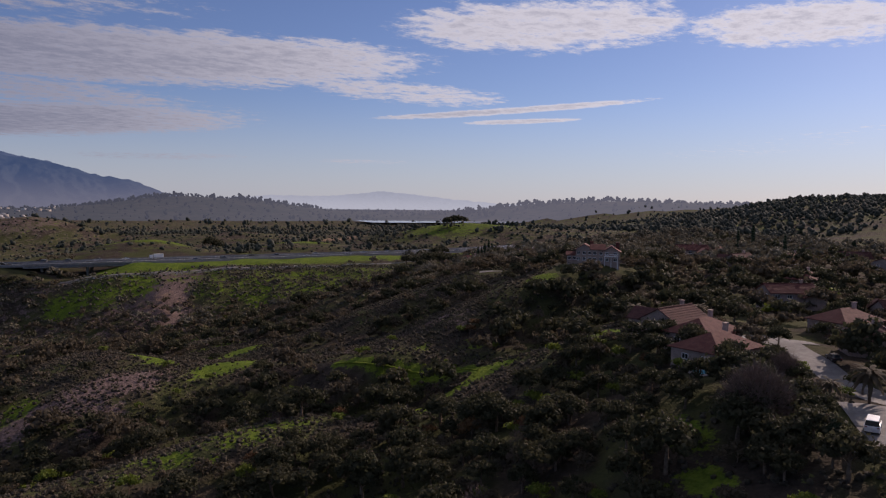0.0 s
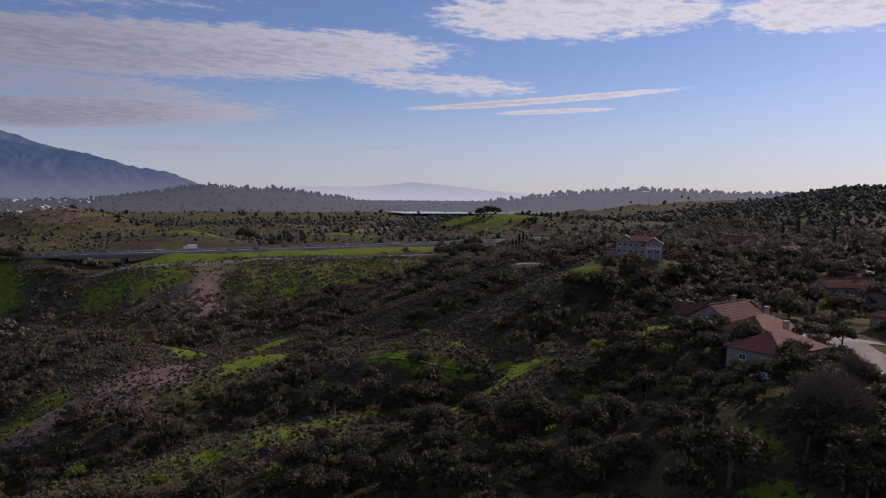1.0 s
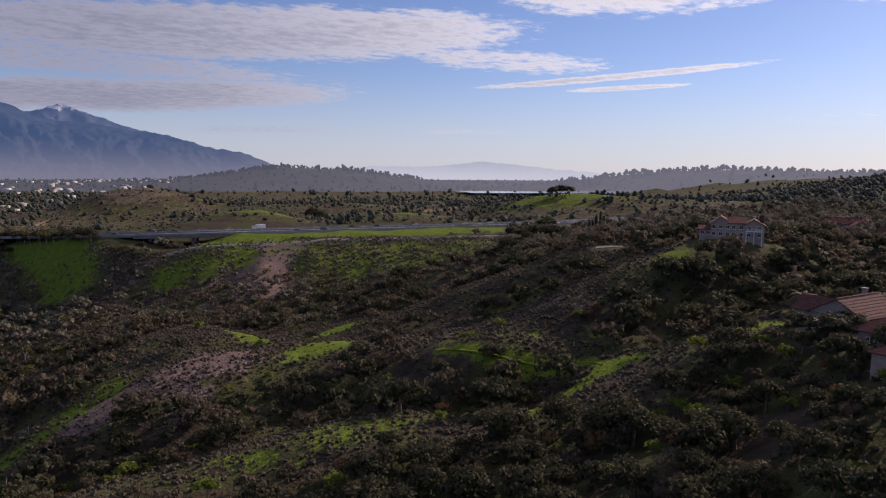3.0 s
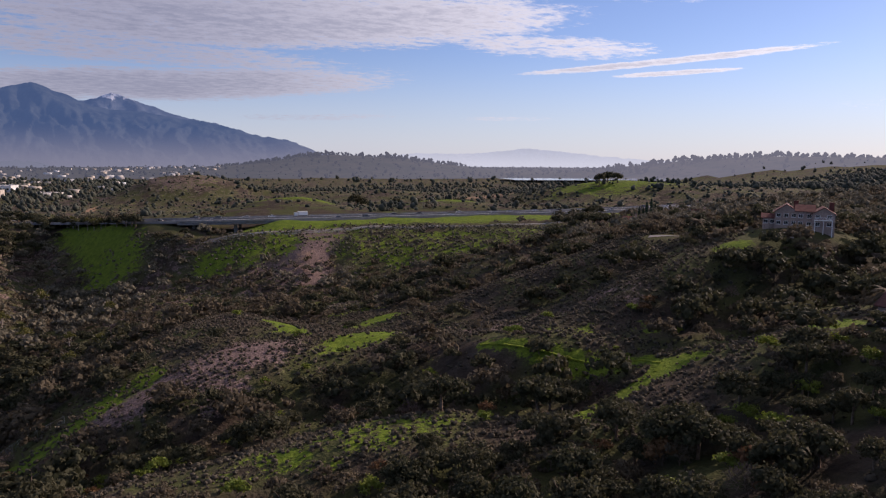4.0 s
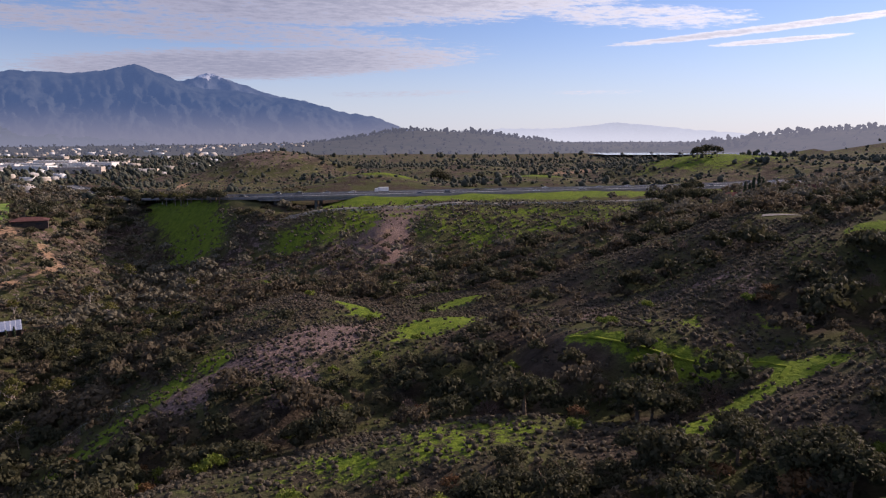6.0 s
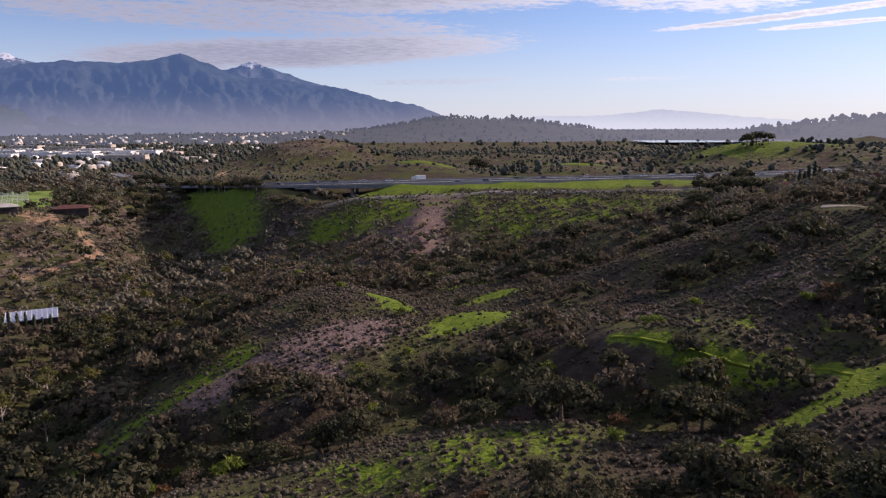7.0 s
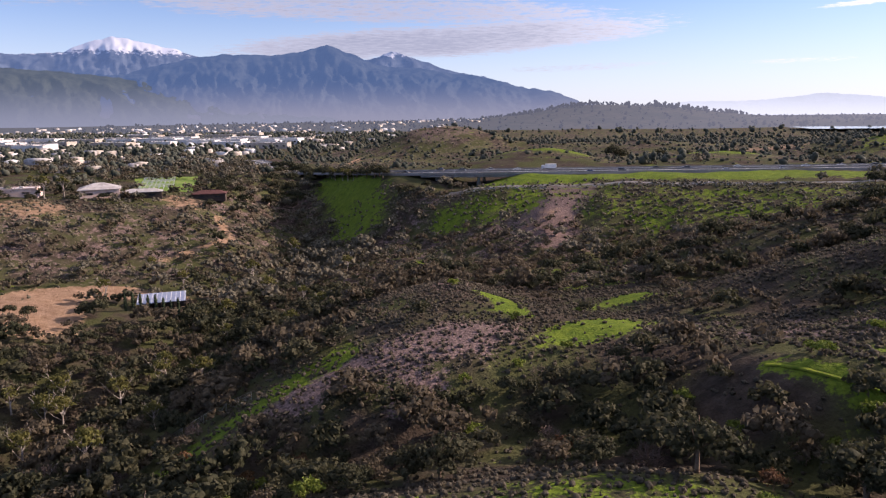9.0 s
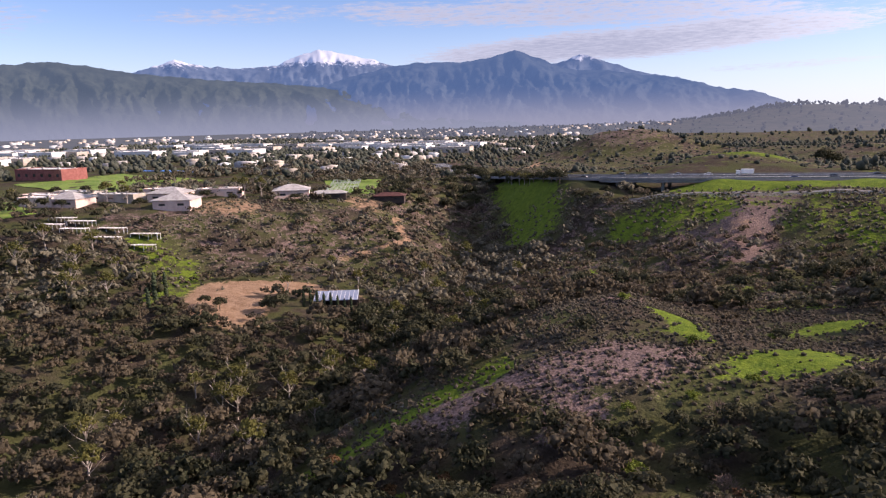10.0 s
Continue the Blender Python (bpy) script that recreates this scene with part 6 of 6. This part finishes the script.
cypress = tree_model("cypress_tree", column_crown(7.0, 1.25, 300), trunk(6.5, 0.10, 1, 300), M_PINE, M_BARK, "slim dark columnar cypress", "tree", "cypresses")
for k in range(8):
    f = k / 7
    plant(cypress, -206 + 16.5 * f, 259 + 11.5 * f, 1.0 + 0.15 * random.random(), 50 * k)
tall_cypress = tree_model("cypress_tree", column_crown(11.5, 1.9, 301), trunk(10.5, 0.14, 1, 301), M_PINE, M_BARK, "tall slim dark cypress beside the tiled house", "tree", "cypresses")
for k, s in enumerate((0.75, 0.9, 0.82, 1.1, 1.15, 1.05)):
    plant(tall_cypress, 139 + 3.1 * k + random.random(), 404 + 1.2 * k, s, 50 * k)
for x, y, s in ((-255, 222, 1.9), (-262, 232, 1.7), (-248, 214, 1.5), (330, 380, 2.2), (375, 420, 2.4), (300, 300, 2.0)):
    plant(cypress, x, y, s, 40)
conifer = tree_model("conifer_tree", crown(11.0, 5.5, 12, 420, 0.38, 310, 0.08, 0.4, 0.85), trunk(10.5, 0.25, 2, 310), M_PINE, M_BARK, "dark pointed conifer beside the houses", "tree", "conifers")
for x, y, s in ((216, 386, 1.15), (262, 360, 0.9), (290, 330, 1.0), (340, 290, 1.2), (180, 205, 0.8), (150, 190, 0.9), (70, 28, 0.7), (420, 420, 1.2), (380, 250, 1.0)):
    plant(conifer, x, y, s, x)


def palm_model(height, fronds, spread_, seed, label):
    r = np.random.RandomState(seed)
    base = tagged(new("palm_tree"), label, "palm", "palms")
    t = new("trunk", quick_mesh("trunk", *tube([(0, 0, -0.5), (0.15, 0, height * 0.5), (0.1, 0.1, height)], (0.28, 0.2, 0.22), 8), M_BARK))
    t.parent = base
    pieces = []
    for k in range(fronds):
        a, up = k * 2.399, 0.9 - 1.5 * (k / fronds)
        out = np.array([math.cos(a), math.sin(a), 0])
        side = np.array([-math.sin(a), math.cos(a), 0])
        pts = [np.array([0.1, 0.1, height]) + out * spread_ * s + np.array([0, 0, spread_ * (up * s - 0.75 * s * s)]) for s in (0, 0.3, 0.65, 1.0)]
        ws = (0.12, 0.42, 0.38, 0.06)
        v, f = [], []
        for p, w in zip(pts, ws):
            v += [p - side * w - (0, 0, 0.25 * w), p + (0, 0, 0.06), p + side * w - (0, 0, 0.25 * w)]
        for s in range(3):
            for j in range(2):
                q = 3 * s + j
                f += [(q, q + 1, q + 4), (q, q + 4, q + 3)]
        pieces.append((np.array(v), np.array(f)))
    c = new("crown", quick_mesh("crown", *join(pieces), M_OLIVE))
    c.parent = base
    return base


fan_palm = palm_model(9.0, 26, 2.2, 1, "tall slim palm beside the houses")
date_palm = palm_model(5.5, 30, 3.4, 2, "short palm with a wide feathery crown")
for x, y, s in ((136, 402, 1.0), (150, 262, 1.0), (224, 401, 1.3), (162, 270, 0.9), (-470, 392, 1.0), (-440, 380, 1.0), (-395, 470, 0.9), (-378, 478, 0.9)):
    plant(fan_palm, x, y, s, 3 * x)
for x, y, s in ((97, 123, 1.05), (95, 46, 1.0), (88, 47, 0.7), (137, 252, 1.1), (144, 258, 1.2), (151, 248, 1.1), (157, 256, 1.2), (106, 236, 1.0), (120, 128, 0.9), (160, 380, 1.1), (270, 350, 1.0)):
    plant(date_palm, x, y, s, 5 * x)

# the narrow mown trail that turns back on itself across the spur
trail_line = resample([(x, y, 0.0) for x, y in LOOP_PATH], 1.5)
trail_line = np.array([(p[0], p[1], float(land(p[0], p[1])[0]) + 0.07) for p in trail_line])
tagged(mesh_object("trail", *ribbon(trail_line, [(-0.7, -0.3), (-0.55, 0.0), (0.55, 0.0), (0.7, -0.3)]), M_TRAIL), "narrow bright grassy trail across the spur", "trail", kind="structure")

# ---- the upland: nursery, school, playing fields, warehouses ----
def block(name, label, w, d, h, wall, roof, category="building", hip=False, group="", bays=0):
    """A long low building: walls, roof with parapet or hip, windows and doors along its faces."""
    base = tagged(new(name), label, category, group)
    bm = bmesh.new()
    bm_box(bm, w, d, h + 1.5, 0, 0, -1.5)
    part("wall", bm, wall, base)
    bm = bmesh.new()
    if hip:
        roof_hip(bm, w, d, h, min(w, d) * 0.2, 0.9)
        part("roof", bm, roof, base)
    else:
        bm_box(bm, w - 0.5, d - 0.5, 0.12, 0, 0, h + 0.02)
        part("roof", bm, roof, base)
        bm = bmesh.new()
        for sx, sy, cx, cy in ((w + 0.1, 0.3, 0, -d / 2), (w + 0.1, 0.3, 0, d / 2), (0.3, d - 0.2, -w / 2, 0), (0.3, d - 0.2, w / 2, 0)):
            bm_box(bm, sx, sy, 0.7, cx, cy, h)
        part("parapet", bm, wall, base)
        bm = bmesh.new()
        for k in range(int(w / 9)):
            bm_box(bm, 2.0, 1.6, 1.0, -w / 2 + 5 + k * 9, (k % 2 - 0.5) * d * 0.3, h + 0.14)
        part("roof_unit", bm, M_GREYROOF, base)
    n = bays or max(2, int(w / 9))
    for side in (-1, 1):
        for k in range(n):
            bm = bmesh.new()
            bm_box(bm, w / n * 0.34, 0.08, h * 0.28, 0, 0, 0)
            ob = part("window", bm, M_GLASS, base)
            ob.location = (-w / 2 + (k + 0.5) * w / n, side * (d / 2 + 0.02), h * 0.35)
    return base


school = [
    block("school_building", "low pink stucco school building with a pale roof", 24, 13, 4.2, M_PINK, M_FLATROOF, group="school buildings"),
    block("school_building", "pink school hall with a pale hipped roof", 22, 17, 4.6, M_PINK, M_GREYROOF, hip=True, group="school buildings"),
    block("school_building", "long low beige school block with a flat roof", 34, 11, 3.8, M_BEIGE, M_FLATROOF, group="school buildings")]
stand(school[0], -425, 268, 20)
stand(school[1], -372, 318, 25)
stand(school[2], -400, 300, 15)
for k, x, y, turn in ((0, -448, 280, 15), (1, -410, 276, 20), (2, -385, 345, 30), (1, -350, 306, 30), (0, -395, 330, 10), (2, -440, 300, 12), (1, -325, 374, 42), (0, -365, 352, 35)):
    stand(copy_thing(school[k], Matrix.Identity(4)), x, y, turn)
stand(block("barn", "long brown barn with a pale metal roof at the nursery", 22, 9, 3.4, M_DARK, M_GREYROOF, "barn", hip=True), -306, 388, 38)
stand(block("ranch_house", "dark low ranch house shaded by trees on the bluff", 20, 10, 3.4, M_DARK, M_BROWNROOF, "house", hip=True), -281, 420, 30)
stand(block("gymnasium", "large brick-red gymnasium with a white roof band", 54, 26, 9, M_REDWALL, M_FLATROOF, "gymnasium"), -610, 372, 12)


def canopy(w, d, h):
    """An open shade canopy: a thin slatted roof on two rows of posts."""
    base = tagged(new("canopy"), "low pale shade canopy on thin posts on the bluff", "canopy", "shade canopies")
    bm = bmesh.new()
    bm_box(bm, w, d, 0.16, 0, 0, h, 0.03)
    roof = part("roof", bm, M_GREYROOF, base)
    for k in range(9):
        bm = bmesh.new()
        bm_box(bm, 0.12, d + 0.3, 0.1, -w / 2 + (k + 0.5) * w / 9, 0, h + 0.16)
        part("slat", bm, M_TRIM, roof)
    for k in range(4):
        for side in (-1, 1):
            bm = bmesh.new()
            bm_box(bm, 0.16, 0.16, h + 0.8, -w / 2 + 0.4 + k * (w - 0.8) / 3, side * (d / 2 - 0.3), -0.8)
            part("post", bm, M_TRIM, base)
    return base


shade = canopy(16, 3.6, 2.3)
for k, (x, y, turn) in enumerate(((-351, 244, 22), (-333, 250, 22), (-317, 258, 24), (-358, 252, 22), (-340, 258, 22), (-324, 266, 24), (-366, 240, 20), (-372, 250, 20))):
    stand(shade if k == 0 else copy_thing(shade, Matrix.Identity(4)), x, y, turn)

drape("playing_field", [(-590, 330), (-440, 310), (-470, 420), (-600, 430)], 8, M_TURF, 0.25, "mown green playing field", "field")
drape("lower_field", [(-480, 240), (-408, 226), (-398, 250), (-470, 270)], 6, M_TURF, 0.25, "mown green school lawn", "lawn")
drape("nursery_lawn", [(-322, 405), (-298, 425), (-350, 500), (-385, 470)], 5, M_TURF, 0.22, "bright green nursery lawn", "lawn")
drape("blue_court", [(-640, 455), (-540, 470), (-545, 484), (-645, 470)], 8, M_BLUE, 0.3, "blue sports court", "court")
drape("car_park", [(-480, 470), (-400, 520), (-430, 580), (-520, 520)], 8, M_ASPHALT, 0.25, "grey asphalt car park", "car park")
drape("upland_road", [(-470, 560), (-330, 610), (-333, 622), (-474, 572)], 8, M_PAVE, 0.3, "pale road crossing the upland", "road")

trellis = tagged(new("trellis"), "row of white posts with rails on the nursery lawn", "trellis", "nursery trellises")
post_data = None
for k in range(8):
    if post_data is None:
        bm = bmesh.new()
        bm_box(bm, 0.22, 0.22, 2.0, 0, 0, -0.3)
        post_ob = part("post", bm, M_TRIM, trellis)
        post_data = post_ob.data
    else:
        post_ob = new("post", post_data)
        post_ob.parent = trellis
    post_ob.location = (-10.5 + 3 * k, 0, 0)
bm = bmesh.new()
bm_box(bm, 22, 0.16, 0.2, 0, 0, 1.6)
part("rail", bm, M_TRIM, trellis)
for k in range(12):
    x, y = -322 - 4.0 * k, 419 + 5.2 * k
    stand(trellis if k == 0 else copy_thing(trellis, Matrix.Identity(4)), x, y, 37, 0.2)

wr2 = np.random.RandomState(31)
sheds = [block("warehouse", "white flat-roofed warehouse in the valley town", w, d, h, M_WHITE, M_FLATROOF, "warehouse", group="warehouses") for w, d, h in ((46, 26, 8), (64, 30, 9), (34, 22, 7))]
sheds.append(block("warehouse", "long beige flat-roofed warehouse in the valley town", 58, 24, 8, M_BEIGE, M_FLATROOF, "warehouse", group="warehouses"))
first_shed = [True] * 4
spots = [(-540, 800, 1, 10), (-585, 790, 0, 10), (-500, 830, 0, 5), (-640, 800, 1, 12), (-690, 790, 0, 8), (-740, 770, 3, 14), (-610, 850, 2, 10), (-560, 880, 1, 8), (-800, 760, 1, 16), (-660, 870, 0, 10)]
for k in range(62):
    a, r = radians(29 + 40 * wr2.rand()), 860 + 460 * wr2.rand()
    spots.append((-math.sin(a) * r, math.cos(a) * r, wr2.randint(4), 5 + 12 * wr2.rand()))
spots = [(1.22 * x, 1.22 * y, k, turn) for x, y, k, turn in spots]
for x, y, k, turn in spots:
    ob = sheds[k] if first_shed[k] else copy_thing(sheds[k], Matrix.Identity(4))
    first_shed[k] = False
    stand(ob, x, y, turn)

# far houses of the valley town, too many to count
hv, hf, at = [], [], 0
hr = np.random.RandomState(41)
BOX_F = np.array([(0, 1, 5), (0, 5, 4), (1, 2, 6), (1, 6, 5), (2, 3, 7), (2, 7, 6), (3, 0, 4), (3, 4, 7), (4, 5, 9), (4, 9, 8), (6, 7, 8), (6, 8, 9), (5, 6, 9), (7, 4, 8)])


def tiny_house(w, d, h, rise):
    return np.array([(-w, -d, -1), (w, -d, -1), (w, d, -1), (-w, d, -1), (-w, -d, h), (w, -d, h), (w, d, h), (-w, d, h), (-w, 0, h + rise), (w, 0, h + rise)])


for name, material, count_, seed in (("far_white_houses", M_WHITE, 230, 51), ("far_beige_houses", M_BEIGE, 480, 52), ("far_grey_houses", M_GREYROOF, 420, 53)):
    hr = np.random.RandomState(seed)
    hv, hf, at = [], [], 0
    for k in range(count_):
        a = radians(-72 + 78 * hr.rand())
        r = 560 + 3300 * hr.rand() ** 1.25
        x, y = math.sin(a) * r, math.cos(a) * r
        if x > -330 - 0.1 * y or r > 2900 or (x > -680 and y < 500) or blocked(np.array([x]), np.array([y]))[0]:
            continue
        t = hr.rand() * math.pi
        v = tiny_house(4 + 6 * hr.rand(), 3.5 + 3 * hr.rand(), 2.8 + 2 * hr.rand(), 0.4 + 1.5 * hr.rand())
        c, s = math.cos(t), math.sin(t)
        z = float(land(x, y)[0])
        hv.append(np.stack([v[:, 0] * c - v[:, 1] * s + x, v[:, 0] * s + v[:, 1] * c + y, v[:, 2] + z], -1))
        hf.append(BOX_F + at)
        at += 10
    me = quick_mesh(name, np.concatenate(hv), np.concatenate(hf), material)
    tagged(new(name, me), "small pale houses scattered over the distant valley town", "houses", kind="stuff")

# the reservoir beyond the green hill
mesh_object("water", [(230, 1390, 63.2), (560, 1420, 63.2), (640, 1560, 63.2), (220, 1560, 63.2)], [(0, 1, 2, 3)], M_WATER)
tagged(bpy.data.objects["water"], "bright strip of reservoir water beyond the green hill", "reservoir", kind="structure")
